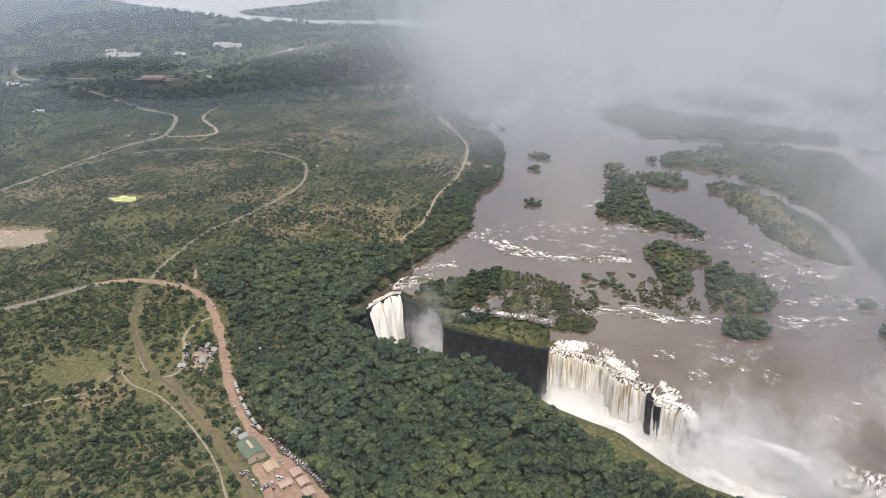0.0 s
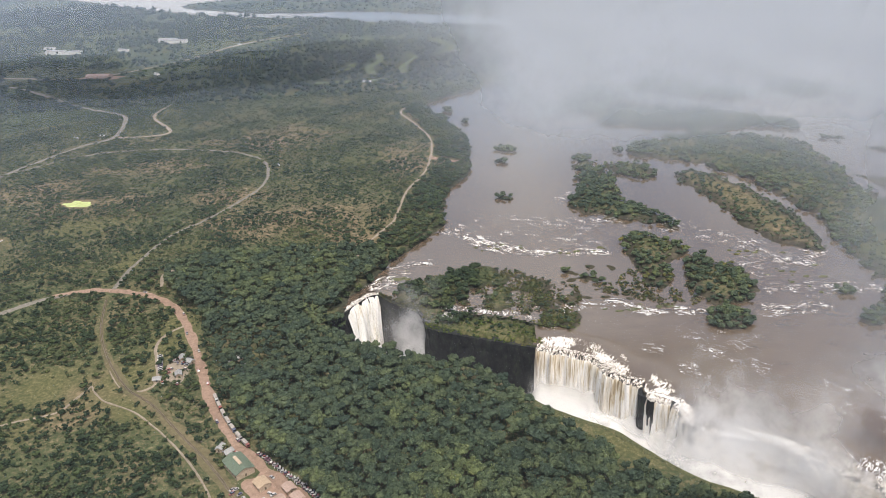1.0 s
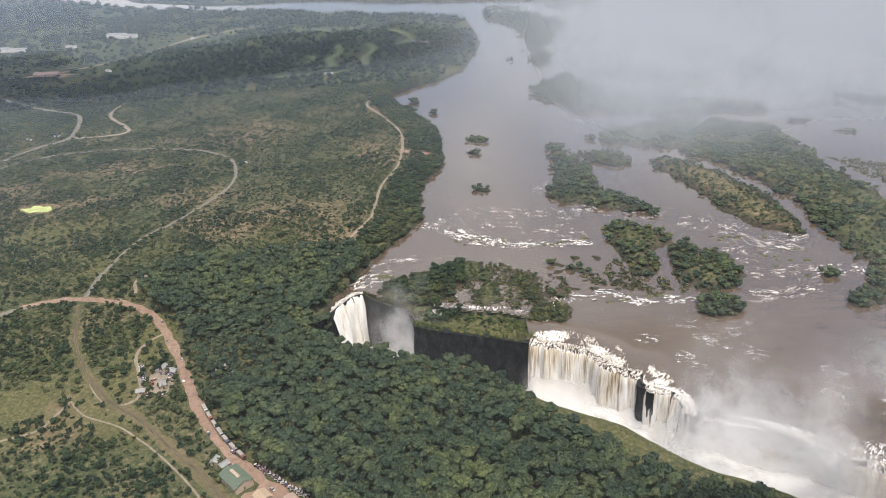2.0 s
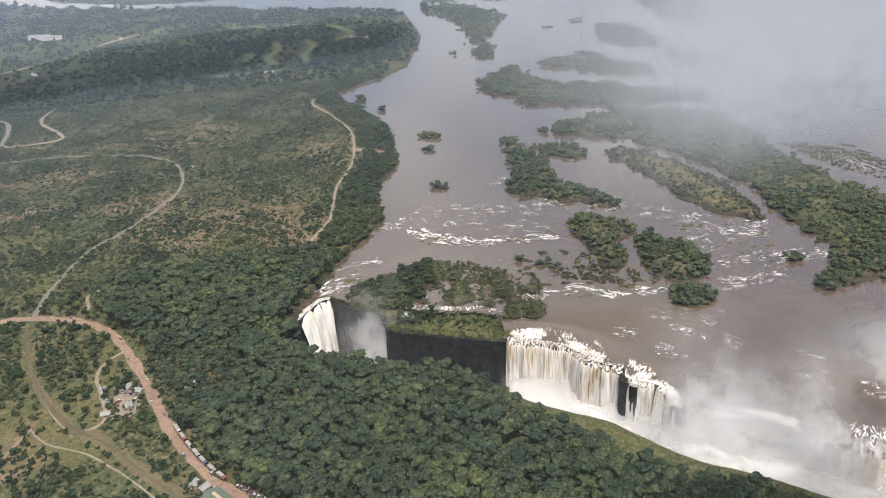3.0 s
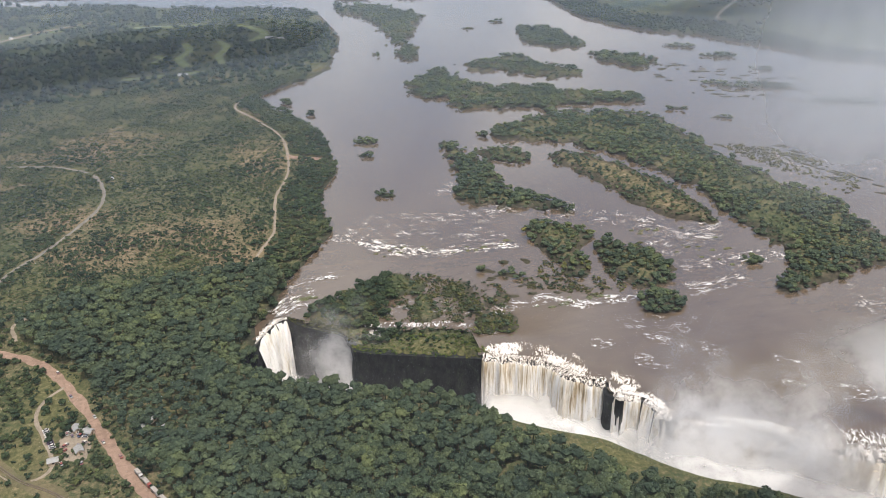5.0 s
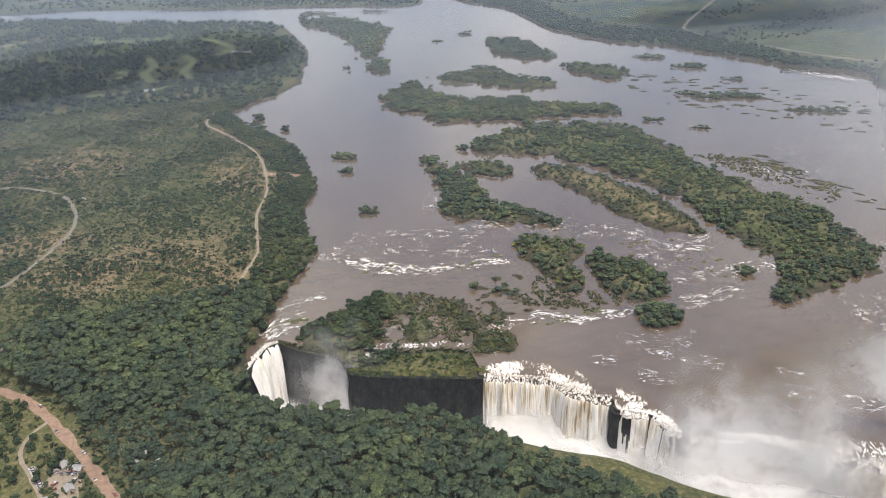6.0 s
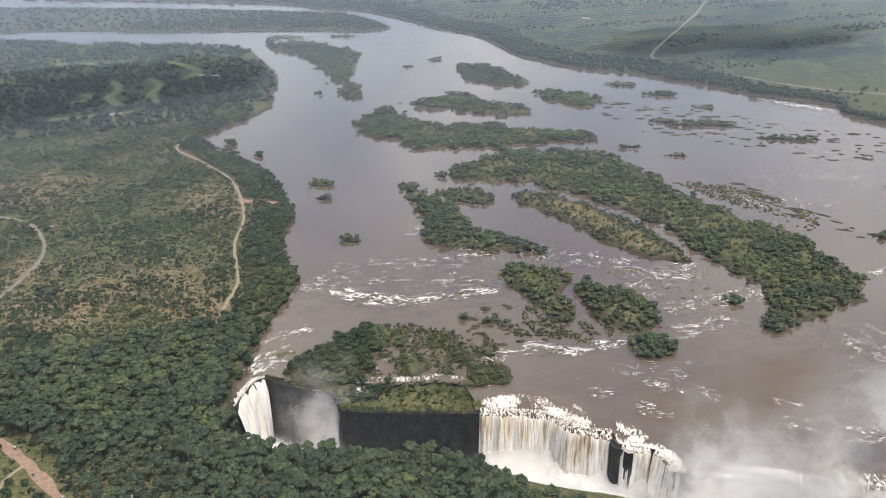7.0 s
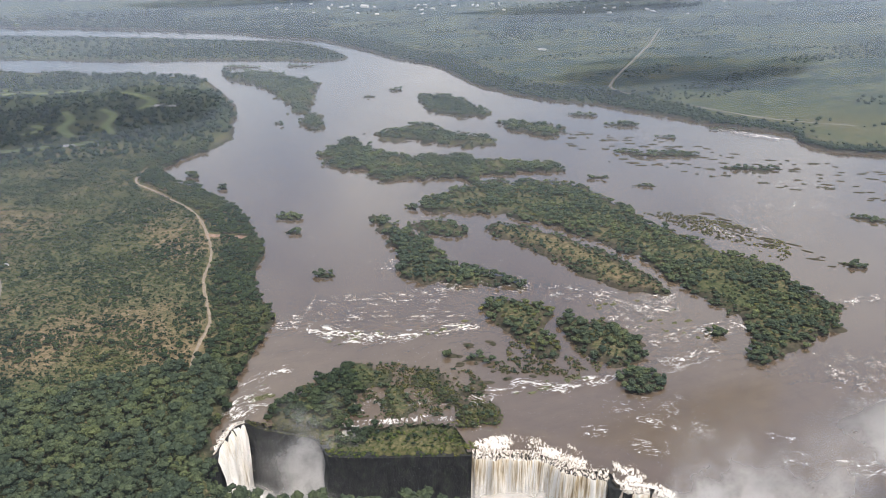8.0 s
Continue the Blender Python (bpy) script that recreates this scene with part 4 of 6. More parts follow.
RAINFOREST = np.array([(-352, 752), (-300, 775), (-150, 782), (-120, 770), (-128, 738), (-142, 710), (-154, 692), (-159, 674), (-158, 664), (-162, 648), (-168, 632), (-158, 616), (-128, 590),
                       (-97, 574), (-51, 558), (-19, 532), (-1, 504), (18, 481), (38, 459), (54, 437), (82, 412), (114, 394), (180, 346),
                       (200, 290), (-20, 290), (-92, 360), (-130, 410), (-180, 462), (-207, 498), (-230, 540), (-252, 592), (-270, 632), (-288, 668), (-316, 700)], float)
YARD = [(-278, 577, 7, 12), (-516, 957, 24, 15), (-600, 838, 55, 34), (-168, 425, 24, 32), (-375, 550, 30, 14), (-192, 450, 16, 20)]


def clear_of_yards(x, y):
    ok = np.ones(x.shape, bool)
    for cx, cy, a, b in YARD:
        ok &= np.hypot((x - cx) / a, (y - cy) / b) > 1
    return ok


# rainforest
x, y = scatter(-360, 200, 300, 790, 5.3, 1)
m = inside(RAINFOREST, x, y) & (gorge_at(x, y) < np.where((x < -152) & (y > 630), 1.5, -4)) & off_roads(x, y, 3) & (fbm(x / 22, y / 22, 77) > 0.2)
x, y = x[m], y[m]
r = np.random.default_rng(2)
big = r.random(len(x))
rad = 2.7 + 2.6 * big ** 2.5 + r.uniform(0, 0.7, len(x))
rad *= np.where(np.hypot(x + 240, y - 585) < 45, 0.75, 1)
hgt = rad * 1.5 + r.uniform(1.5, 3.5, len(x)) + 5 * fbm(x / 30, y / 30, 78)
single = (x > -120) & (x < 30) & (y > 405) & (y < 500)
single &= np.cumsum(single) <= 290
near = ~single & (y < 455)
planting("rainforest", x[near], y[near], rad[near], hgt[near], BIG, JUNGLE, "dense dark green rainforest canopy along the gorge", "forest", 3)
near = ~single & (y >= 455)
planting("rainforest", x[near], y[near], rad[near], hgt[near], BIG_PLAIN, JUNGLE, "dense green rainforest beside the river bend", "forest", 4)
crown_meshes, trunk_meshes = [], []
for sv, sf in BIG[:6]:
    ob = mesh_object("crown", sv, sf, JUNGLE)
    crown_meshes.append(ob.data)
    bpy.data.objects.remove(ob)
for i in range(2):
    ang = np.arange(7) * 2 * math.pi / 7
    rows = [(0.085, 0), (0.05, 0.12), (0.042, 0.6), (0.03, 1.0)]
    V = np.vstack([np.stack([np.cos(ang) * k + 0.05 * i * h, np.sin(ang) * k, 0 * ang + h], 1) for k, h in rows])
    q = np.arange(28).reshape(4, 7)
    F = np.stack([q[:-1], np.roll(q, -1, 1)[:-1], np.roll(q, -1, 1)[1:], q[1:]], -1).reshape(-1, 4)
    nv = len(V)
    limbs, lf = [], []
    for j in range(4):
        a = j * 1.57 + i
        tip = np.array([math.cos(a) * 0.26, math.sin(a) * 0.26, 1.05])
        for e in (-0.018, 0.018):
            limbs += [(e, e, 0.55), tuple(tip + e * 0.4)]
        b0 = nv + j * 4
        lf.append((b0, b0 + 1, b0 + 3, b0 + 2))
    ob = mesh_object("trunk", np.vstack([V, np.array(limbs)]), np.vstack([F, np.array(lf)]), BARK)
    trunk_meshes.append(ob.data)
    bpy.data.objects.remove(ob)
sz = height_at(x[single], y[single])
for i, (px, py, pz, pr, ph) in enumerate(zip(x[single], y[single], sz, rad[single], hgt[single])):
    tree = new("tree")
    tree.location = (px, py, pz - 0.1)
    tree.rotation_euler = (0, 0, r.uniform(0, 6.28))
    tagged(tree, "tall rainforest tree with a rounded dark green crown" if ph > 11 else "smaller rainforest tree with a ragged green crown", "tree", "rainforest trees")
    c = new("crown", crown_meshes[i % 6])
    c.parent, c.location, c.scale = tree, (0, 0, ph - pr * 0.75), (pr, pr, pr)
    t = new("trunk", trunk_meshes[i % 2])
    t.parent, t.scale = tree, (ph * 0.55, ph * 0.55, ph - pr * 0.3)

# trees rooted on ledges of the gorge wall beside the narrow fall
r = np.random.default_rng(9)
for ledge in (-4, -13, -22):
    u = r.uniform(0, 1, 8)
    tx, ty = -169 + 13 * u + r.uniform(0, 2.5, 8), 642 + 22 * u - r.uniform(0, 3, 8)
    tr = r.uniform(2.4, 3.8, 8)
    planting("ledge_trees", tx, ty, tr, tr * 1.1, BIG_PLAIN, JUNGLE, "green trees rooted on ledges of the gorge wall", "forest", 90 - ledge, ledge)

# woods and bush west of the road and on the plain
x, y = scatter(-800, -30, 330, 1420, 3.9, 11)
RDp = depth_at(x, y)
g = fbm(x / 45, y / 45, 41)
thick = np.clip((fbm(x / 38, y / 38, 81) - 0.3) * 2.6, 0.08, 1)
south = (y < 760) | (RDp > -45)
prob = np.where(south, 0.42 + 0.4 * thick, 0.45 + 0.5 * thick)
for b in ((-120, 1060, 45, 70), (-470, 1085, 130, 35), (-230, 870, 130, 60), (-160, 820, 40, 90), (-330, 960, 60, 40), (-600, 1000, 120, 60)):
    prob *= 1 - 0.12 * blob(x, y, *b)
for b in ((-375, 555, 45, 30, 45), (-318, 566, 22, 28), (-300, 525, 40, 14, -40), (-390, 780, 18, 30), (-480, 880, 60, 30), (-300, 640, 18, 40)):
    prob *= 1 - 0.8 * blob(x, y, *b)
r = np.random.default_rng(12)
m = (RDp < np.where(x > -180, 0.6, -2.5)) & ~inside(RAINFOREST, x, y) & (gorge_at(x, y) < -6) & off_roads(x, y, 0.7) & clear_of_yards(x, y) & (r.random(len(x)) < np.where(RDp > -28, 0.6, prob))
m &= ~((y < 330 + 0) | (x > -95) & (y < 640))
x, y, RDp, south, thick_at = x[m], y[m], RDp[m], south[m], thick[m]
tall = ((RDp > -40) & (r.random(len(x)) < 0.8)) | (south & (r.random(len(x)) < np.where((y < 640) & (x < -230), 0.2, 0.3))) | (r.random(len(x)) < 0.1 * (thick_at > 0.6))
rad = np.where(tall, r.uniform(2.0, 3.9, len(x)) + (RDp > -40) * 0.6, 0.9 + 1.9 * r.random(len(x)) ** 1.5 + 0.6 * thick_at)
planting("riverine_wood", x[tall], y[tall], rad[tall], rad[tall] * 1.25, MID, BUSH, "green bush trees along the river and road", "forest", 13)
planting("shrubs", x[~tall], y[~tall], rad[~tall], rad[~tall] * 0.85, THICKET, BUSH, "thickets of low green shrubs on dry ground", "shrub", 14)

SCRUB = [crown_shape(480 + i, 1, 1, flat=0.45, cut=0.15, leaf=(0.3, 0.5)) for i in range(6)]
x, y = scatter(-640, -60, 640, 1330, 3.5, 57)
r = np.random.default_rng(58)
m = (depth_at(x, y) < -6) & ~inside(RAINFOREST, x, y) & (gorge_at(x, y) < -8) & (x < -150 + 0.2 * (y - 640)) & off_roads(x, y, 0.8) & clear_of_yards(x, y) & (r.random(len(x)) < 0.62)
x, y = x[m], y[m]
rad = r.uniform(0.6, 1.35, len(x))
planting("scrub", x, y, rad, rad * 0.8, SCRUB, BUSH, "small dark scrub dotted over ochre earth", "shrub", 59)

x, y = scatter(-1350, -800, 700, 1420, 7, 61)
r = np.random.default_rng(62)
m = off_roads(x, y, 3) & (r.random(len(x)) < np.clip((fbm(x / 60, y / 60, 63) - 0.2) * 2.2, 0.15, 0.9)) & (x > -0.75 * y - 250)
x, y = x[m], y[m]
rad = r.uniform(1.4, 3.8, len(x))
planting("shrubs", x, y, rad, rad * 0.9, FAR_CROWN, BUSH, "scattered bush and small trees round the far road", "shrub", 64)

# islands
MV, MF, mn = [], [], 0
for name, poly, cover in LANDS:
    if name in ("islet", "shoal"):
        mid, k = poly.mean(0), len(poly)
        ring = [np.stack([mid[0] + (poly[:, 0] - mid[0]) * f, mid[1] + (poly[:, 1] - mid[1]) * f, 0 * poly[:, 0] + h + 0.3 * vnoise(poly[:, 0], poly[:, 1], 9)], 1) for f, h in ((1.12, -0.6), (0.9, 0.15), (0.5, 0.5), (0.05, 0.6))]
        q = np.arange(4 * k).reshape(4, k)
        MV.append(np.vstack(ring))
        MF.append(np.stack([q[:-1], np.roll(q, -1, 1)[:-1], np.roll(q, -1, 1)[1:], q[1:]], -1).reshape(-1, 4) + mn)
        mn += 4 * k
SHOAL = earth_material("shoal_rock_and_reed", (0.035, 0.036, 0.022), (0.075, 0.064, 0.042), 0.4)
mesh_object("shoals", np.vstack(MV), np.vstack(MF), SHOAL, label="low islets of dark rock and reed in the river", category="islet", kind="stuff", smooth=True)
ix, iy, ir, il = [], [], [], []
for q, (name, poly, cover) in enumerate(LANDS):
    lo, hi = poly.min(0), poly.max(0)
    far = lo[1] > 1350
    x, y = scatter(lo[0], hi[0], lo[1], hi[1], 6.2 if far else (3.0 if name in ("shoal", "cataract", "olive") else 4.6), 500 + q)
    d = signed(poly, x, y, 30)
    rr = np.random.default_rng(700 + q)
    thick = np.clip((fbm(x / 25, y / 25, 91) - 0.22) * 3, 0.1, 1)
    ok = (d > (0.2 if name == "shoal" else -3.0)) & (rr.random(len(x)) < np.where(d < 3, max(cover * 0.8, 0.3), cover * (0.35 + 0.65 * thick))) & ((depth_at(x, y) < 0.8) | (name in ("islet", "shoal")))
    ok &= (gorge_at(x, y) < -2) & (line_distance(np.array([(-70, 662), (-43, 652), (-25, 647), (-6, 641)], float), x, y, 20) > 4)
    s = rr.uniform(0.9, 1.7, len(x)) if name == "shoal" else (rr.uniform(0.7, 1.2 + 1.5 * thick ** 2) if name == "cataract" else (rr.uniform(0.9, 3.0, len(x)) if name == "strip" else (rr.uniform(0.8, 1.6, len(x)) if name == "olive" else rr.uniform(1.5, 2.3 + 2.5 * thick))))
    ix.append(x[ok]); iy.append(y[ok]); ir.append(s[ok]); il.append((rr.random(len(x)) < (0.55 if name in ("cataract", "olive") else (0.12 if name == "falls" else (0.1 if name == "long" else 0))))[ok])
x, y, rad, olive = np.concatenate(ix), np.concatenate(iy), np.concatenate(ir), np.concatenate(il)
planting("island_shrubs", x[olive], y[olive], rad[olive], rad[olive] * 0.8, TINY, OLIVE, "olive and rust-brown reeds and shrubs standing in the rapids", "shrub", 22, 0.1)
x, y, rad = x[~olive], y[~olive], rad[~olive]
big = rad > 1.9
planting("island_trees", x[big], y[big], rad[big], rad[big] * 0.98, MID, JUNGLE, "dense green trees covering the river islands", "forest", 15, 0.3)
planting("island_shrubs", x[~big], y[~big], rad[~big], rad[~big] * 0.85, TINY, BUSH, "low shrubs and reeds on rocks in the river", "shrub", 16, 0.2)
x, y = scatter(-80, 16, 600, 662, 2.6, 17)
m = (signed(LAWN_P, x, y, 10) > 1.5) & (np.random.default_rng(18).random(len(x)) < 0.66)
x, y = x[m], y[m]
rad = np.random.default_rng(19).uniform(0.5, 1.7, len(x)) * np.where((y - 640 + (x + 30) * 0.35 > -2) & (x < -5), 1.5, 1)
planting("lawn_grass", x, y, rad, rad * 0.85, TINY, REED, "bright yellow-green wet grass and shrubs on the island edge", "grass", 20)

# low reed and shrub standing in the shallows between the island groves, in bands along the flow
BEDS = np.array([(-63, 732), (-21, 741), (1, 727), (34, 706), (60, 688), (56, 640), (40, 622), (14, 640), (-20, 651), (-54, 668), (-84, 668), (-108, 676), (-108, 706), (-84, 716)], float)
BED_EAST = np.array([(74, 700), (92, 692), (104, 712), (116, 735), (124, 690), (142, 676), (158, 690), (160, 652), (148, 640), (120, 648), (102, 664), (78, 676)], float)
x, y = scatter(-112, 166, 620, 745, 3.0, 130)
r = np.random.default_rng(131)
m = (inside(BEDS, x, y) | inside(BED_EAST, x, y)) & (gorge_at(x, y) < -1) & (r.random(len(x)) < np.clip((fbm(x / 12 + y / 60, y / 42, 132) - 0.43) * 5.5, 0.03, 0.85))
x, y = x[m], y[m]
rad = r.uniform(1.1, 2.3, len(x))
mixed = r.random(len(x)) < 0.62
planting("reed_bed", x[mixed], y[mixed], rad[mixed], rad[mixed] * 0.62, THICKET, OLIVE, "olive and rust-brown reeds standing in shallow water", "reeds", 133, 0.0)
planting("reed_bed", x[~mixed], y[~mixed], rad[~mixed], rad[~mixed] * 0.75, THICKET, BUSH, "green shrubs standing in shallow water", "shrub", 134, 0.0)
SHALLOWS = np.array([(405, 925), (418, 870), (430, 830), (442, 790), (452, 748), (478, 760), (496, 790), (484, 846), (460, 890), (430, 925)], float)
x, y = scatter(400, 500, 745, 930, 3.6, 145)
m = inside(SHALLOWS, x, y) & (r.random(len(x)) < np.clip((fbm(x / 22 + y / 40, y / 30, 146) - 0.42) * 5, 0.02, 0.8))
x, y = x[m], y[m]
rad = r.uniform(1.2, 2.4, len(x))
planting("reed_bed", x, y, rad, rad * 0.45, THICKET, OLIVE, "flooded olive reeds on a shoal of the wide river", "reeds", 147, 0.0)
x, y = scatter(-8, 52, 598, 648, 2.4, 135)
m = (gorge_at(x, y) < -1.5) & (r.random(len(x)) < 0.7) & (x * 0.55 + y < 652) & (depth_at(x, y) < 12) & (y > 603 - 0.35 * x)
x, y = x[m], y[m]
rad = r.uniform(0.7, 1.7, len(x))
planting("lawn_grass", x, y, rad, rad * 0.8, TINY, REED, "yellow-green wet shrubs beside the broad fall", "grass", 136, -3.5)
rim = spline([(-121, 691), (-113, 683), (-96, 670), (-81, 658), (-79, 644), (-74, 637), (-49, 624), (-7, 607), (9, 600)], 0.7)
r = np.random.default_rng(137)
x, y = rim[:, 0] + r.normal(size=len(rim)) * 2.0, rim[:, 1] + r.normal(size=len(rim)) * 2.0 + 0.4
rad = r.uniform(0.7, 1.8, len(x))
west = y > 645
planting("rim_shrubs", x[west], y[west], rad[west], rad[west] * 0.8, TINY, OLIVE, "olive shrubs hanging over the rim of the gorge", "shrub", 138, -0.6)
planting("rim_shrubs", x[~west], y[~west], rad[~west], rad[~west] * 0.7, TINY, REED, "green shrubs fringing the top of the dark cliff", "shrub", 139, -4.4)
edge = spline([(-49, 652), (-43, 650), (-24, 645), (-5, 640), (13, 629)], 1.0)
x, y = edge[:, 0] + r.normal(size=len(edge)) * 1.3, edge[:, 1] + r.normal(size=len(edge)) * 1.3
rad = r.uniform(0.9, 2.0, len(x))
planting("island_shrubs", x, y, rad, rad * 0.7, TINY, BUSH, "green shrubs along the low cascade of the island", "shrub", 144, -1.8)
x, y = r.uniform(11, 18, 60), r.uniform(599, 636, 60)
rad = r.uniform(1.1, 2.4, 60)
planting("island_shrubs", x, y, rad, rad * 0.75, TINY, REED, "yellow-green shrubs beside the broad fall", "shrub", 143, -2.6)
x, y = scatter(-76, 14, 600, 656, 6.0, 141)
m = (signed(LAWN_P, x, y, 10) > -1) & (r.random(len(x)) < np.where(y + 0.35 * x > 622, 0.75, 0.3))
x, y = x[m], y[m]
rad = r.uniform(1.2, 2.6, len(x))
planting("island_shrubs", x, y, rad, rad * 0.9, MID, BUSH, "dark green bushes among the wet grass of the island", "shrub", 142, -4.2)

# distant woods
near_far = scatter(-1500, 420, 1410, 2250, 12.5, 31)
far_far = scatter(-1600, 400, 2130, 2900, 24, 30)
x, y = np.concatenate([near_far[0], far_far[0]]), np.concatenate([near_far[1], far_far[1]])
RDp = depth_at(x, y)
r = np.random.default_rng(32)
fair = np.zeros(x.shape)
for b in ((-210, 1620, 6, 90, 5), (-155, 1620, 6, 80, 5), (-90, 1740, 8, 50, 30)):
    fair = np.maximum(fair, blob(x, y, *b))
m = (RDp < -4) & off_roads(x, y, 3) & clear_of_yards(x, y) & (r.random(len(x)) < np.clip((fbm(x / 90, y / 90, 93) - 0.15) * 3.0, 0.4, 1) * np.where((x < -450) & (y > 1550), np.clip((fbm(x / 120, y / 50, 98) - 0.4) * 9, 0.25, 1), 1)) & (fair < 0.5)
m &= (x > -1500) & (y < 3400 + x * 0.5) & ((x < 130) | (signed(SPIT_P, x, y, 40) > -2))
x, y = x[m], y[m]
rad = r.uniform(3.5, 7, len(x)) * np.where(y > 2250, 1.9, 1)
spit = signed(SPIT_P, x, y, 60)
rad = np.where(spit > -2, np.minimum(rad, 3 + np.clip(spit, 0, 40) * 0.08), rad)
planting("distant_wood", x, y, rad, rad * np.where(y > 2250, 0.55, 0.9), FAR_CROWN, FAR_LEAF, "distant dark green woodland beyond the plain", "forest", 33)
x, y = scatter(100, 2400, 1000, 2700, 14.5, 34)
RDp = depth_at(x, y)
r = np.random.default_rng(35)
belt = (RDp > -55) & ((y > 1250) | (r.random(len(x)) < 0.35))
m = (RDp < -4) & (x + 1.6 * y > 2400) & ((x > 400) | (y > 2450)) & (depth_at(x - 40, y - 40) > -900) & off_roads(x, y, 4) & (r.random(len(x)) < np.where(belt, 1.0, np.clip((fbm(x / 220, y / 60, 95) - 0.58) * 20, 0.0, 0.9)))
x, y = x[m], y[m]
rad = r.uniform(2.2, 5.2, len(x)) * np.where(y > 2100, 1.35, 1)
planting("distant_wood", x, y, rad, rad * 0.85, FAR_CROWN, FAR_LEAF, "distant woods and field hedges across the river", "forest", 36)
bank = spline(EAST_BANK[2:22], 7)
r = np.random.default_rng(37)
x, y = np.repeat(bank[:, 0], 12), np.repeat(bank[:, 1], 12)
off = r.uniform(0, 1, len(x)) ** 1.4 * np.clip((y - 1050) / 3, 10, 95)
x, y = x + 2 + off * 0.75 + r.uniform(0, 8, len(x)), y + 2 + off * 0.65 + r.uniform(0, 8, len(x))
keep = off_roads(x, y, 2) & (depth_at(x, y) < -1)
x, y = x[keep], y[keep]
rad = r.uniform(2.2, 5, len(x))
planting("distant_wood", x, y, rad, rad * 1.0, FAR_CROWN, FAR_LEAF, "line of trees along the far river bank", "forest", 38)


# ---- white water on the river ----
def foam_sheet_material():
    m, n, k, b = material("broken_foam", 0.7, 0.3)
    uv = n.new("ShaderNodeUVMap")
    t = add(n, "TexNoise", Scale=1.0, Detail=5, Roughness=0.6, Distortion=0.8)
    k.new(uv.outputs[0], t.inputs["Vector"])
    cover = n.new("ShaderNodeAttribute")
    cover.attribute_name = "cover"
    strand = math_node(n, k, "ABSOLUTE", math_node(n, k, "SUBTRACT", t.outputs["Fac"], 0.5))
    over = math_node(n, k, "SUBTRACT", math_node(n, k, "MULTIPLY", cover.outputs["Fac"], 0.034), strand)
    mask = n.new("ShaderNodeMapRange")
    mask.interpolation_type = "SMOOTHSTEP"
    mask.inputs["From Min"].default_value, mask.inputs["From Max"].default_value = 0.0, 0.013
    k.new(over, mask.inputs["Value"])
    k.new(ramp(n, k, noise_node(n, k, 0.7, 4, 0.7), (0.35, (0.5, 0.45, 0.4)), (0.5, (0.8, 0.78, 0.74)), (0.65, (0.9, 0.89, 0.87))), b.inputs["Base Color"])
    bump(n, k, b, t.outputs["Fac"], 0.8, 1.0)
    k.new(mask.outputs[0], b.inputs["Alpha"])
    return m


FOAM_SHEET = foam_sheet_material()


def rapids(name, lines, seed, label, along=(0.1, 0.27), full=0.0):
    """Breaking water: sheets of ragged foam along lines. line: points, breadth, cover, and two numbers for the run of the streaks."""
    V, F, UV, C, n = [], [], [], [], 0
    for q, (line, breadth, cover, size, slant) in enumerate(lines):
        p = spline(line, 1.5)
        t = np.gradient(p, axis=0)
        t /= np.linalg.norm(t, axis=1)[:, None] + 1e-9
        nrm = np.stack([t[:, 1], -t[:, 0]], 1)
        s = np.concatenate([[0], np.cumsum(np.linalg.norm(np.diff(p, axis=0), axis=1))])
        ends = np.clip(np.minimum(s, s[-1] - s) / (0.12 * s[-1] + 2), 0, 1)
        w = np.linspace(-1, 1, 11)
        for v in w:
            o = v * breadth * 1.5
            x, y = p[:, 0] + nrm[:, 0] * o, p[:, 1] + nrm[:, 1] * o
            V.append(np.stack([x, y, 0.1 + 0.07 * q + 0.4 * (1 - v * v) * vnoise(x / 1.7, y / 1.7, seed)], 1))
            UV.append(np.stack([s * along[0] + 37.3 * q + slant * o * along[1], 0 * s + o * along[1] + 11.7 * q], 1))
            C.append(np.clip(cover * (1 - abs(v) ** 2.5) * np.clip(full + (fbm(s / 9 + q * 9.1, 0 * s + o / 3.2 + q * 5.3, seed + 5) - (0.3 if full else 0.4)) * 3.6, 0, 1.25), 0, 1.6) * ends * 1.1)
        F.append(grid_faces(11, len(p)) + n)
        n += 11 * len(p)
    V, F, UV, C = np.vstack(V), np.vstack(F), np.vstack(UV), np.concatenate(C)
    ld = line_distance(lip_line[9:], V[:, 0], V[:, 1], 40)
    V[:, 2] += -2.6 * np.clip(1 - ld / 26, 0, 1) ** 1.5 + 0.06
    ok = gorge_at(V[:, 0], V[:, 1]) < 2.5
    F = F[ok[F].all(1)]
    ob = mesh_object(name, V, F, FOAM_SHEET, label=label, category="white water", kind="stuff", smooth=True)
    set_uv(ob, UV)
    set_value(ob, "cover", C)
    return ob


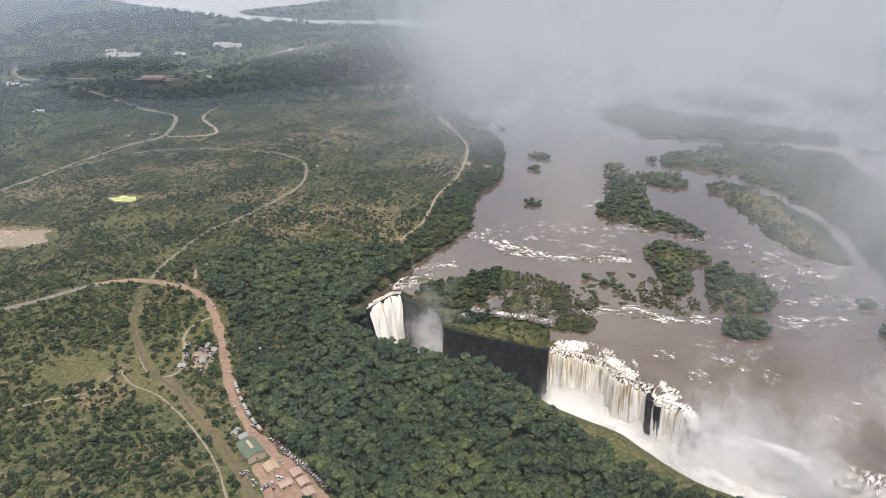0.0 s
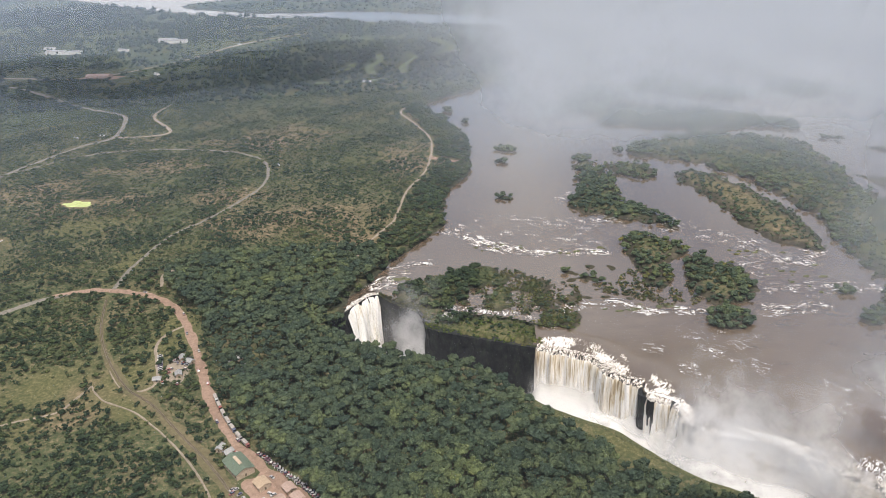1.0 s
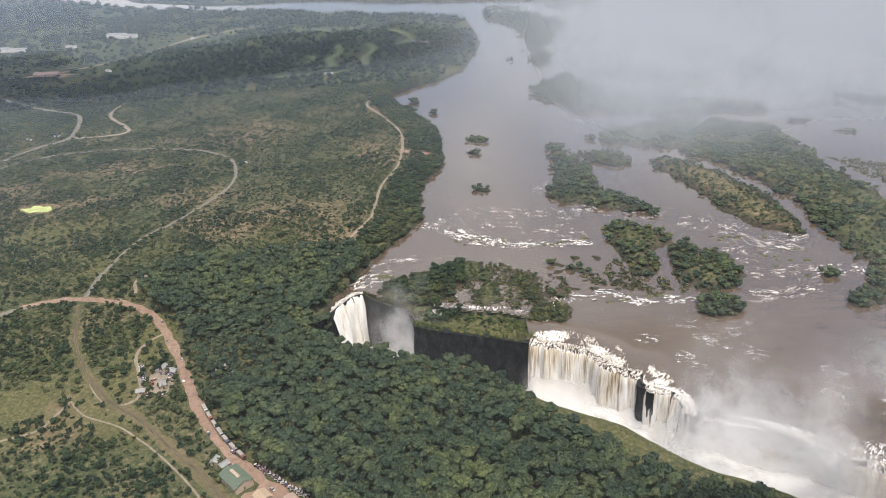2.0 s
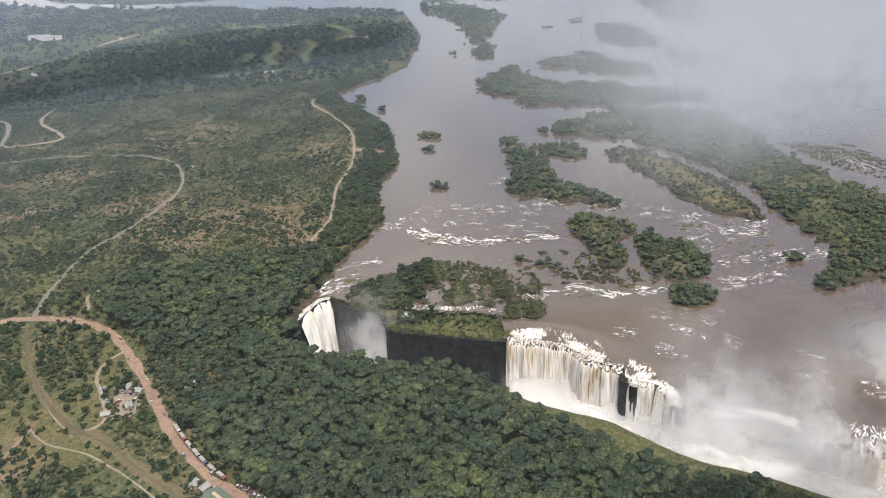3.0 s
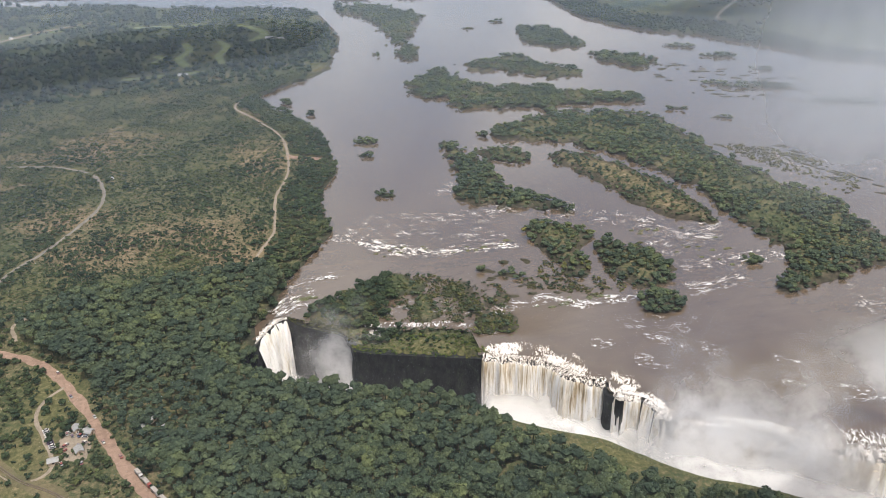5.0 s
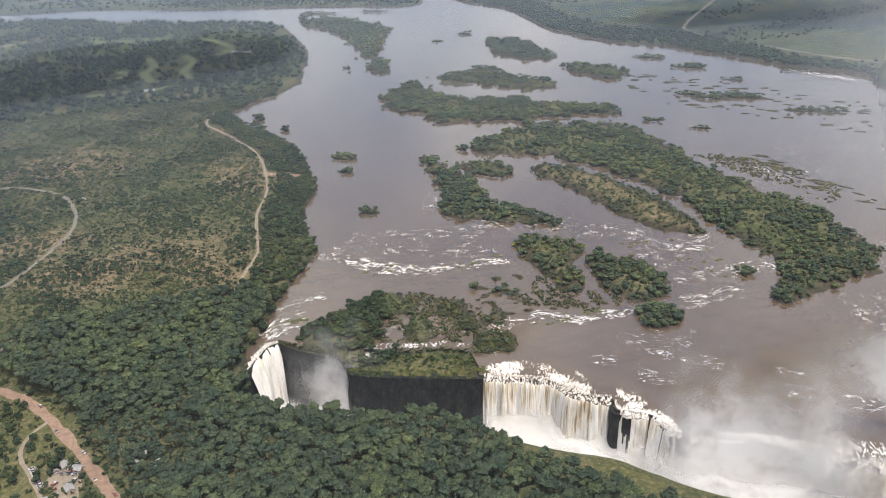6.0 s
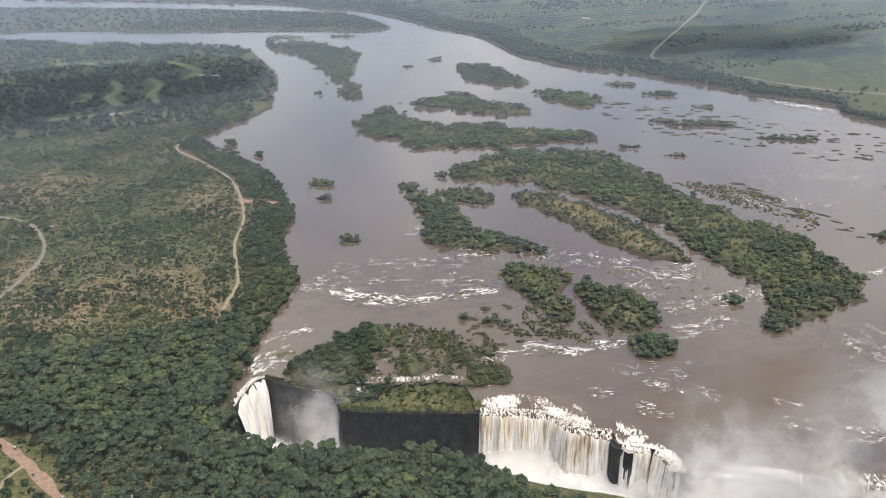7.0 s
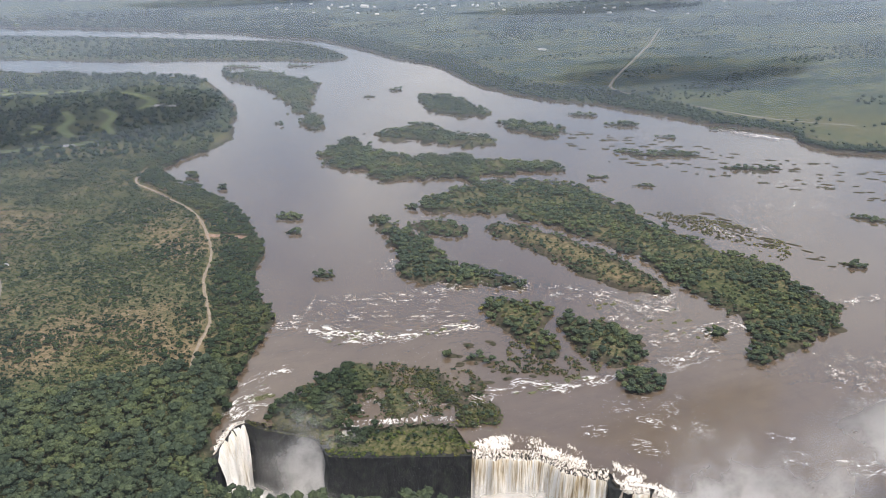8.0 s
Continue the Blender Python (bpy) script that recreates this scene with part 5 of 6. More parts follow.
rapids("rapids", [
    ([(-74, 836), (-54, 822), (-37, 808), (-12, 790), (11, 770), (37, 765), (62, 762), (88, 758), (113, 757)], 7, 1.45, 0, 0.3),
    ([(-71, 842), (-30, 826), (20, 804), (70, 789), (116, 779)], 14, 0.45, 0, 0.2),
    ([(-50, 860), (40, 836), (110, 819)], 14, 0.49, 0, 0.1),
    ([(-40, 800), (-8, 776), (15, 765), (42, 762)], 7, 1.30, 0, 0.5),
    ([(-140, 700), (-128, 717), (-112, 728), (-95, 730)], 7, 1.3, 0, 0.4),
    ([(-124, 735), (-96, 751), (-70, 752)], 6, 1.1, 0, 0.1),
    ([(-138, 702), (-118, 709), (-102, 703)], 7, 1.2, 0, 0.9),
    ([(45, 662), (72, 653), (88, 655), (104, 640), (125, 637), (148, 636), (168, 637)], 6, 1.30, 0, 0.2),
    ([(188, 632), (229, 629), (270, 632)], 10, 0.78, 0, 0.1),
    ([(212, 668), (241, 665), (282, 663), (320, 658), (326, 648)], 10, 0.78, 0, 0.2),
    ([(200, 700), (259, 721), (302, 735)], 16, 0.66, 0, 0.1),
    ([(212, 747), (240, 735), (287, 703)], 12, 0.70, 0, 0.3),
    ([(175, 792), (215, 775), (250, 748)], 14, 0.66, 0, 0.1),
    ([(428, 650), (450, 652), (480, 648)], 7, 0.82, 0, 0.1),
    ([(80, 838), (135, 825), (195, 800)], 16, 0.57, 0, 0.1),
    ([(-60, 690), (-20, 672), (30, 660), (60, 650)], 14, 0.3, 0, 0.2),
    ([(156, 564), (172, 548), (184, 536)], 7, 0.74, 0, 0.3), ([(114, 558), (128, 545), (144, 538)], 7, 0.74, 0, 0.5), ([(134, 579), (158, 564)], 8, 0.66, 0, 0.3),
    ([(210, 523), (232, 510)], 7, 0.70, 0, 0.4), ([(225, 478), (265, 458)], 8, 0.66, 0, 0.3), ([(200, 500), (222, 488)], 8, 0.66, 0, 0.3), ([(92, 583), (112, 572)], 6, 0.74, 0, 0.6),
    ([(420, 855), (570, 795)], 34, 0.32, 0, 0.1), ([(55, 908), (105, 888)], 16, 0.49, 0, 0.1), ([(255, 640), (268, 655)], 8, 0.66, 0, 0.1), ([(300, 560), (430, 515)], 34, 0.49, 0, 0.2),
    ([(600, 950), (690, 870)], 34, 0.32, 0, 0.2), ([(120, 600), (150, 590), (190, 570)], 14, 0.45, 0, 0.2),
    ([(800, 1075), (770, 1130), (740, 1190)], 8, 1.30, 0, 0.1), ([(480, 900), (560, 880), (640, 830)], 30, 0.3, 0, 0.1),
], 41, "streaks of white water breaking over rock ledges")
rapids("crest_foam", [
    ([(181, 449), (240, 410), (330, 354), (500, 280)], 9, 1.2, 0, 0.0),
    ([(-72, 665), (-43, 656), (-20, 649), (5, 642), (18, 633)], 3.5, 0.8, 0, 0.4),
    ([(18, 618), (54, 658)], 8, 0.6, 0, 0.4),
], 42, "boiling white foam above the lip of the falls", (0.3, 0.11), 0.3)


# dark rocks standing in the rapids
r = np.random.default_rng(44)
RV, RF, rn_ = [], [], 0
iv, jf = ICO[2]
for cx, cy, wide, high, count in ((-10, 782, 30, 10, 16), (60, 762, 40, 6, 14), (-112, 722, 16, 12, 14), (100, 645, 40, 8, 16), (284, 657, 18, 6, 10), (255, 690, 40, 25, 14), (225, 745, 30, 20, 10)):
    for k in range(count):
        x, y, s = cx + r.normal() * wide / 2, cy + r.normal() * high / 2, r.uniform(0.6, 2.2)
        if gorge_at(x, y) > -3 or depth_at(x, y) < 0:
            continue
        lump = iv * (1 + 0.5 * (r.random((len(iv), 1)) - 0.5)) * np.array([s * r.uniform(1, 2.2), s, s * 0.55])
        RV.append(lump + np.array([x, y, -0.3 - 2.4 * max(0, 1 - float(line_distance(lip_line[9:], np.array([x]), np.array([y]), 40)[0]) / 26) ** 1.5]))
        RF.append(jf + rn_)
        rn_ += len(iv)
mesh_object("river_rocks", np.vstack(RV), np.vstack(RF), ROCK, label="dark wet boulders breaking the rapids", category="rock", kind="stuff")


# ---- spray and haze sheet ----
def veil(name, line, z0, z1, mat, label, category="mist", lean=0.0, bulge=6.0, seed=0):
    """A standing sheet of drifting spray, softly curved."""
    p = spline(line, 12)
    t = np.gradient(p, axis=0)
    t /= np.linalg.norm(t, axis=1)[:, None]
    nrm = np.stack([t[:, 1], -t[:, 0]], 1)
    s = np.linspace(0, 1, len(p))
    low = np.interp(s, [0, 0.7], z0) if isinstance(z0, tuple) else z0 + 0 * s
    V, UV = [], []
    for v in np.linspace(0, 1, 10):
        o = lean * v + bulge * (vnoise(s * 6, s * 0 + v * 4, seed) - 0.5)
        V.append(np.stack([p[:, 0] + nrm[:, 0] * o, p[:, 1] + nrm[:, 1] * o, low + (z1 - low) * v], 1))
        UV.append(np.stack([s, 0 * s + v], 1))
    ob = mesh_object(name, np.stack(V).reshape(-1, 3), grid_faces(10, len(p)), mat, label=label, category=category, kind="stuff", smooth=True)
    set_uv(ob, np.stack(UV).reshape(-1, 2))
    return ob


CLOUD_NEAR = mist_material("drifting_spray_cloud", 0.85, 0.021, 0.2, 0.72, ((0.5, 0.62), 0.01), ((0.7, 0.87), 0.01), (0.74, 0.78, 0.86), 0.5, 0.004)
CLOUD_FAR = mist_material("drifting_spray_thin", 0.75, 0.015, 0.22, 0.74, ((0.5, 0.62), 0.01), ((0.64, 0.82), 0.01), (0.74, 0.78, 0.86), 0.5, 0.004)
CLOUD_SIDE = mist_material("drifting_spray_bank", 0.72, 0.018, 0.14, 0.72, ((0.64, 0.77), 0.01), ((0.5, 0.77), 0.01), (0.74, 0.78, 0.86), 0.5, 0.004)
SPRAY = mist_material("falls_spray", 0.92, 0.03, 0.22, 0.74, (0.25, 0.45), (0.02, 0.8))
SPRAY_THICK = mist_material("gorge_spray", 0.97, 0.04, 0.05, 0.62, (0.05, 0.02), (0.01, 0.62), (0.97, 0.96, 0.94))
SPRAY_NARROW = mist_material("chasm_spray", 0.75, 0.045, 0.1, 0.8, (0.1, 0.3), (0.01, 0.95))
SPRAY_ISLAND = mist_material("island_spray", 0.75, 0.045, 0.25, 0.8, (0.5, 0.5), (0.02, 0.75))
SPRAY_THIN = mist_material("thin_spray", 0.7, 0.028, 0.3, 0.74, (0.4, 0.35), (0.5, 0.5))
veil("spray_cloud", [(-400, 150), (-200, 186), (-66, 190), (0, 198), (60, 205), (130, 216), (240, 240)], -8, 390, CLOUD_NEAR, "grey-white cloud of spray drifting high above the falls", seed=1)
veil("spray_cloud", [(-400, 215), (-200, 238), (-50, 244), (30, 250), (110, 262), (260, 290)], -8, 390, CLOUD_FAR, "thin bank of drifting spray above the river", seed=2)
veil("spray_cloud", [(-400, 180), (-200, 196), (-60, 196), (40, 200), (90, 214), (150, 240), (240, 290)], -8, 390, CLOUD_SIDE, "thick bank of white spray drifting over the wide river", seed=12)


def mist_layer(x0, x1, z, mat, label, seed, out=(-2, -2), steps=9):
    """A sheet of spray lying across the gorge between its two walls, heaped up towards the falls."""
    n = int((x1 - x0) / 5)
    far, near_ = spline(FAR_RIM, 2), spline(NEAR_RIM, 2)
    V, UV = [], []
    u = np.linspace(0, 1, n)
    xs = x0 + (x1 - x0) * u
    yf, yn = np.interp(xs, np.maximum.accumulate(far[:, 0]), far[:, 1]), np.interp(xs, near_[:, 0], near_[:, 1])
    for j in range(steps):
        v = j / (steps - 1)
        y = yn - out[0] + (yf + out[1] - yn + out[0]) * v
        V.append(np.stack([xs, y, z + 9 * (fbm(xs / 17, y / 17, seed) - 0.5) + 7 * v], 1))
        UV.append(np.stack([u, 0 * u + v], 1))
    ob = mesh_object("falls_spray", np.stack(V).reshape(-1, 3), grid_faces(steps, n), mat, label=label, category="mist", kind="stuff", smooth=True)
    set_uv(ob, np.stack(UV).reshape(-1, 2))


POOL_SPRAY = mist_material("pooled_spray", 0.9, 0.045, 0.1, 0.6, (0.06, 0.001), (0.001, 0.3), (0.84, 0.83, 0.81), 0.15)
LOOSE_SPRAY = mist_material("loose_spray", 0.55, 0.04, 0.25, 0.85, (0.15, 0.001), (0.25, 0.4), (0.84, 0.83, 0.81), 0.15)
mist_layer(-12, 420, -66, POOL_SPRAY, "dense white spray filling the foot of the gorge", 3)
mist_layer(-6, 420, -54, POOL_SPRAY, "dense white spray boiling up from the gorge", 4)
mist_layer(8, 420, -40, LOOSE_SPRAY, "white spray rising before the broad falls", 5)
mist_layer(62, 420, -22, LOOSE_SPRAY, "white spray heaped up before the long fall", 6)
mist_layer(-152, -66, -50, LOOSE_SPRAY, "thin white spray above the foot of the narrow cataract", 8)
mist_layer(-150, -60, -62, POOL_SPRAY, "white spray at the foot of the narrow cataract", 7)
veil("falls_spray", [(-14, 563), (18, 550), (38, 541), (50, 528), (60, 512), (76, 492), (96, 466), (134, 436), (218, 382), (326, 326)], -86, -8, SPRAY_THICK, "white spray at the foot of the broad falls", lean=-34, seed=8, bulge=8)
veil("falls_spray", [(68, 500), (82, 490), (108, 462), (140, 438), (180, 410), (240, 372)], -66, 112, SPRAY, "spray rising in plumes from the falls", lean=-30, seed=4, bulge=18)
veil("falls_spray", [(150, 505), (205, 462), (290, 410), (400, 360)], -4, 105, SPRAY_THIN, "thin spray drifting over the lip", lean=14, seed=5, bulge=14)
veil("falls_spray", [(-152, 640), (-124, 634), (-100, 624), (-72, 606)], -80, -12, SPRAY_NARROW, "white spray at the foot of the narrow cataract", lean=-30, seed=6, bulge=6)
veil("falls_spray", [(-140, 658), (-112, 652), (-86, 636), (-50, 622)], -75, 62, SPRAY_ISLAND, "thin spray drifting across the island", lean=-24, seed=7, bulge=6)

# flat blue-tinted sheet imitating haze, more opaque with distance up-country
hx, hy = np.linspace(-4200, 4400, 44), np.linspace(-600, 4700, 40)
HX, HY = np.meshgrid(hx, hy, indexing="ij")
HAZE_SHEET = bpy.data.materials.new("haze_tint_sheet")
HAZE_SHEET.use_nodes = True
hn, hk = HAZE_SHEET.node_tree.nodes, HAZE_SHEET.node_tree.links
hn.clear()
h_out, h_clear, h_mix = hn.new("ShaderNodeOutputMaterial"), hn.new("ShaderNodeBsdfTransparent"), hn.new("ShaderNodeMixShader")
# haze light is put into this diffuse blue; opacity grows from the origin
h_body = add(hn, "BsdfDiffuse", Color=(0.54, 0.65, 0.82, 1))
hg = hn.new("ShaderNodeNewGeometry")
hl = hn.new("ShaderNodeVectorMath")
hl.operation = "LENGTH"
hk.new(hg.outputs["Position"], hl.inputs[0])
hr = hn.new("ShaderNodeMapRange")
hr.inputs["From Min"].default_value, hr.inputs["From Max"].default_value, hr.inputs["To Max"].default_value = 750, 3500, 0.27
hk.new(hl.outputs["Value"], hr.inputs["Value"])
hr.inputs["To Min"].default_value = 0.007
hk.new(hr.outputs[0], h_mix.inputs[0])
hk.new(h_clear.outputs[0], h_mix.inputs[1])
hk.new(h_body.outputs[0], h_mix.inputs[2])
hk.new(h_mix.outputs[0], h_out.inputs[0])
mesh_object("haze", np.stack([HX.ravel(), HY.ravel(), 24 + 0 * HX.ravel()], 1), grid_faces(44, 40), HAZE_SHEET, label="flat blue-tinted sheet standing in for haze over the distant land", category="haze", kind="stuff", smooth=True)

# clouds overhead, out of sight, whose shade lies on the land
CLOUD = paint_material("cloud_white", (0.85, 0.85, 0.85), 1.0)


def cloud(shade, size, seed):
    """A cumulus of billows; shade: the middle of its shade on the ground."""
    r = np.random.default_rng(seed)
    h = 1250
    c = np.array([shade[0] + SUN_TO.x / SUN_TO.z * h, shade[1] + SUN_TO.y / SUN_TO.z * h, h])
    iv, jf = ICO[2]
    V, F, n = [], [], 0
    for i in range(30):
        u, a = r.random() ** 0.5 * 0.75, r.uniform(0, 6.28)
        q = c + np.array([math.cos(a) * u * size[0], math.sin(a) * u * size[1], r.uniform(0, 30)])
        q[:2] += 0
        v = iv * (1 + 0.3 * (r.random((len(iv), 1)) - 0.5)) * np.array([size[0] * 0.36, size[1] * 0.4, 40]) * r.uniform(0.6, 1.1) + q
        V.append(v); F.append(jf + n); n += len(v)
    mesh_object("cloud", np.vstack(V), np.vstack(F), CLOUD, label="white cumulus cloud high over the land", category="cloud", kind="structure", smooth=True)


cloud((-570, 1530), (360, 145), 1)
cloud((-330, 1640), (240, 130), 2)
cloud((-140, 1620), (190, 150), 3)
cloud((-900, 1700), (200, 90), 4)
cloud((940, 1500), (330, 130), 5)
cloud((1350, 2350), (520, 120), 6)
cloud((350, 2900), (420, 110), 7)
cloud((-500, 1505), (220, 70), 8)
cloud((-240, 1545), (150, 75), 9)


# ---- buildings ----
def box(bm, x0, x1, y0, y1, z0, z1, bevel=0.0):
    v = bmesh.ops.create_cube(bm, size=1, matrix=Matrix.Translation(((x0 + x1) / 2, (y0 + y1) / 2, (z0 + z1) / 2)) @ Matrix.Diagonal((x1 - x0, y1 - y0, z1 - z0, 1)))["verts"]
    if bevel:
        bmesh.ops.bevel(bm, geom=list({e for q in v for e in q.link_edges}), offset=bevel, segments=1, affect="EDGES")
    return bm


def gable(w, l, eave, rise, over=0.6, thick=0.25):
    """A pitched roof with thickness, its ridge along y."""
    bm = bmesh.new()
    for s in (-1, 1):
        pts = [(s * (w / 2 + over), eave - over * rise / (w / 2)), (0, eave + rise), (0, eave + rise + thick), (s * (w / 2 + over), eave + thick - over * rise / (w / 2))]
        a = [bm.verts.new((x, -l / 2 - over, z)) for x, z in pts]
        b = [bm.verts.new((x, l / 2 + over, z)) for x, z in pts]
        for i in range(4):
            j = (i + 1) % 4
            bm.faces.new((a[i], a[j], b[j], b[i]))
        bm.faces.new(a[::-1])
        bm.faces.new(b)
    bmesh.ops.recalc_face_normals(bm, faces=bm.faces)
    return bm


def house(w, l, h, rise, roof_mat, wall_mat, label, category="building", windows=3, vent=False):
    """A house with walls, gables, pitched roof, door and windows, its foot at the origin."""
    ob = tagged(new("house"), label, category)
    bm = box(bmesh.new(), -w / 2, w / 2, -l / 2, l / 2, -0.6, h)
    for s in (-1, 1):
        q = [bm.verts.new(p) for p in ((-w / 2, s * l / 2, h), (w / 2, s * l / 2, h), (0, s * l / 2, h + rise))]
        bm.faces.new(q)
    part("wall", bm, wall_mat, ob)
    part("roof", gable(w, l, h, rise), roof_mat, ob)
    part("door", box(bmesh.new(), -0.6, 0.6, -l / 2 - 0.06, -l / 2 + 0.02, 0, 2.1), BARK, ob)
    for s in (-1, 1):
        for i in range(windows):
            y = (i + 0.5) / windows * l - l / 2
            part("window", box(bmesh.new(), s * w / 2 - 0.05, s * w / 2 + 0.05, y - 0.7, y + 0.7, 1.0, min(h - 0.3, 2.3)), GLASS, ob)
    if vent:
        part("ridge_vent", gable(w * 0.16, l * 0.5, h + rise + 0.2, 0.5, 0.1), TAN_WALL, ob, "pale ridge ventilator")
    return ob


def put(ob, x, y, turn, lift=0.3):
    ob.matrix_basis = pose(x, y, float(height_at(x, y)) + lift, 0, 0, turn)


hall = house(13, 20, 4.2, 2.6, GREEN_ROOF, TAN_WALL, "long hall with a faded green sheet-metal roof beside the red road", windows=5, vent=True)
put(hall, -196, 451, 40, 0.5)
shed = house(8, 9, 3.2, 1.6, TAN_ROOF, TAN_WALL, "small market shed with a tan roof in the red earth yard", windows=2)
put(shed, -176.5, 433, 40, 0.5)
stall = house(6.2, 7.5, 3.0, 1.0, PINK_ROOF, TAN_WALL, "roadside stall building with a pale reddish roof", windows=2)
put(stall, -158, 428, 38, 0.5)
for sx, sy, st in ((-151, 419, 38), (-145, 409, 36), (-163, 417, 130)):
    copy_thing(stall, pose(sx, sy, float(height_at(sx, sy)) + 0.5, 0, 0, st))
hut = house(4.5, 6, 2.6, 1.2, SHEET_GREY, TAN_WALL, "small hut with a grey sheet roof under the trees", windows=1)
put(hut, -276, 590, 20)
for i, (sx, sy) in enumerate(((-272, 566), (-268, 584), (-287, 560), (-226, 582), (-218, 566), (-231, 571), (-212, 557), (-238, 590), (-207, 467), (-214, 472))):
    copy_thing(hut, pose(sx, sy, float(height_at(sx, sy)) + (3.5 if sx > -240 and sy > 500 else 0.3), 0, 0, 20 + i * 37))
far_house = house(12, 26, 4, 2.2, PINK_ROOF, WHITE_WALL, "settlement house with a pale red roof on bare earth", windows=3)
put(far_house, -610, 850, 75)
far_house.scale = (0.5, 0.5, 0.5)
r = np.random.default_rng(71)
for i in range(24):
    sx, sy = -600 + r.uniform(-48, 40), 838 + r.uniform(-26, 26)
    copy_thing(far_house, pose(sx, sy, float(height_at(sx, sy)) + 0.3, 0, 0, 70 + r.uniform(-10, 10) + 90 * (i % 2)) @ Matrix.Scale(r.uniform(0.2, 0.42), 4))
white_block = house(14, 46, 7, 2.5, SHEET_GREY, WHITE_WALL, "long white building in the distant bush", windows=6)
put(white_block, -975, 1925, 82)
for sx, sy, st, k in ((-735, 1990, 75, 1.0), (-705, 1972, 80, 0.9), (-812, 1910, 60, 0.6), (-930, 1916, 85, 0.8), (-545, 1903, 20, 0.35), (-1080, 1655, 70, 0.7), (-1050, 1640, 80, 0.5),
                      (-640, 1240, 60, 0.2), (-600, 1245, 70, 0.2), (-890, 1419, 80, 0.5), (-290, 1062, 20, 0.14), (-170, 1475, 70, 0.28), (-215, 1490, 70, 0.32), (-60, 1690, 60, 0.35),
                      (-40, 1680, 30, 0.35), (838, 1895, 35, 0.4), (-1020, 1990, 80, 0.6), (-650, 1650, 40, 0.4)):
    copy_thing(white_block, pose(sx, sy, float(height_at(sx, sy)) + 0.3, 0, 0, st) @ Matrix.Scale(k, 4))
red_block = house(16, 50, 6, 3, PINK_ROOF, PINK_ROOF, "distant long building of reddish brick", windows=5)
put(red_block, -765, 1648, 80)
town_house = house(12, 24, 6, 2.4, WHITE_WALL, WHITE_WALL, "distant white town house", windows=3)
put(town_house, 700, 2760, 40)
for i in range(60):
    u = r.random()
    sx, sy = 420 + 1500 * u + r.uniform(-90, 90), 2800 - 620 * u + r.uniform(-110, 260)
    copy_thing(town_house, pose(sx, sy, float(height_at(sx, sy)) + 0.3, 0, 0, r.uniform(0, 180)) @ Matrix.Scale(r.uniform(0.2, 0.55), 4))


# ---- vehicles ----
def wheel_mesh(rad, wide):
    bm = bmesh.new()
    bmesh.ops.create_cone(bm, segments=12, radius1=rad, radius2=rad, depth=wide, cap_ends=True, matrix=Matrix.Rotation(math.pi / 2, 4, "Y"))
    return bm


def car():
    ob = tagged(new("car"), "small car parked at the roadside", "car", "parked vehicles")
    bm = box(bmesh.new(), -0.9, 0.9, -2.1, 2.1, 0.35, 0.95, 0.12)
    part("body", bm, CAR_PAINT, ob)
    bm = bmesh.new()
    low = [bm.verts.new(p) for p in ((-0.85, -1.7, 0.93), (0.85, -1.7, 0.93), (0.85, 1.1, 0.93), (-0.85, 1.1, 0.93))]
    top = [bm.verts.new(p) for p in ((-0.68, -1.3, 1.45), (0.68, -1.3, 1.45), (0.68, 0.45, 1.45), (-0.68, 0.45, 1.45))]
    for i in range(4):
        bm.faces.new((low[i], low[(i + 1) % 4], top[(i + 1) % 4], top[i]))
    bm.faces.new(top)
    part("cabin", bm, GLASS, ob, "dark glazed cabin")
    part("roof", box(bmesh.new(), -0.7, 0.7, -1.32, 0.47, 1.44, 1.52, 0.03), CAR_PAINT, ob)
    for sx in (-0.85, 0.85):
        for sy in (-1.3, 1.3):
            w = part("wheel", wheel_mesh(0.32, 0.22), RUBBER, ob)
            w.location = (sx, sy, 0.32)
    return ob


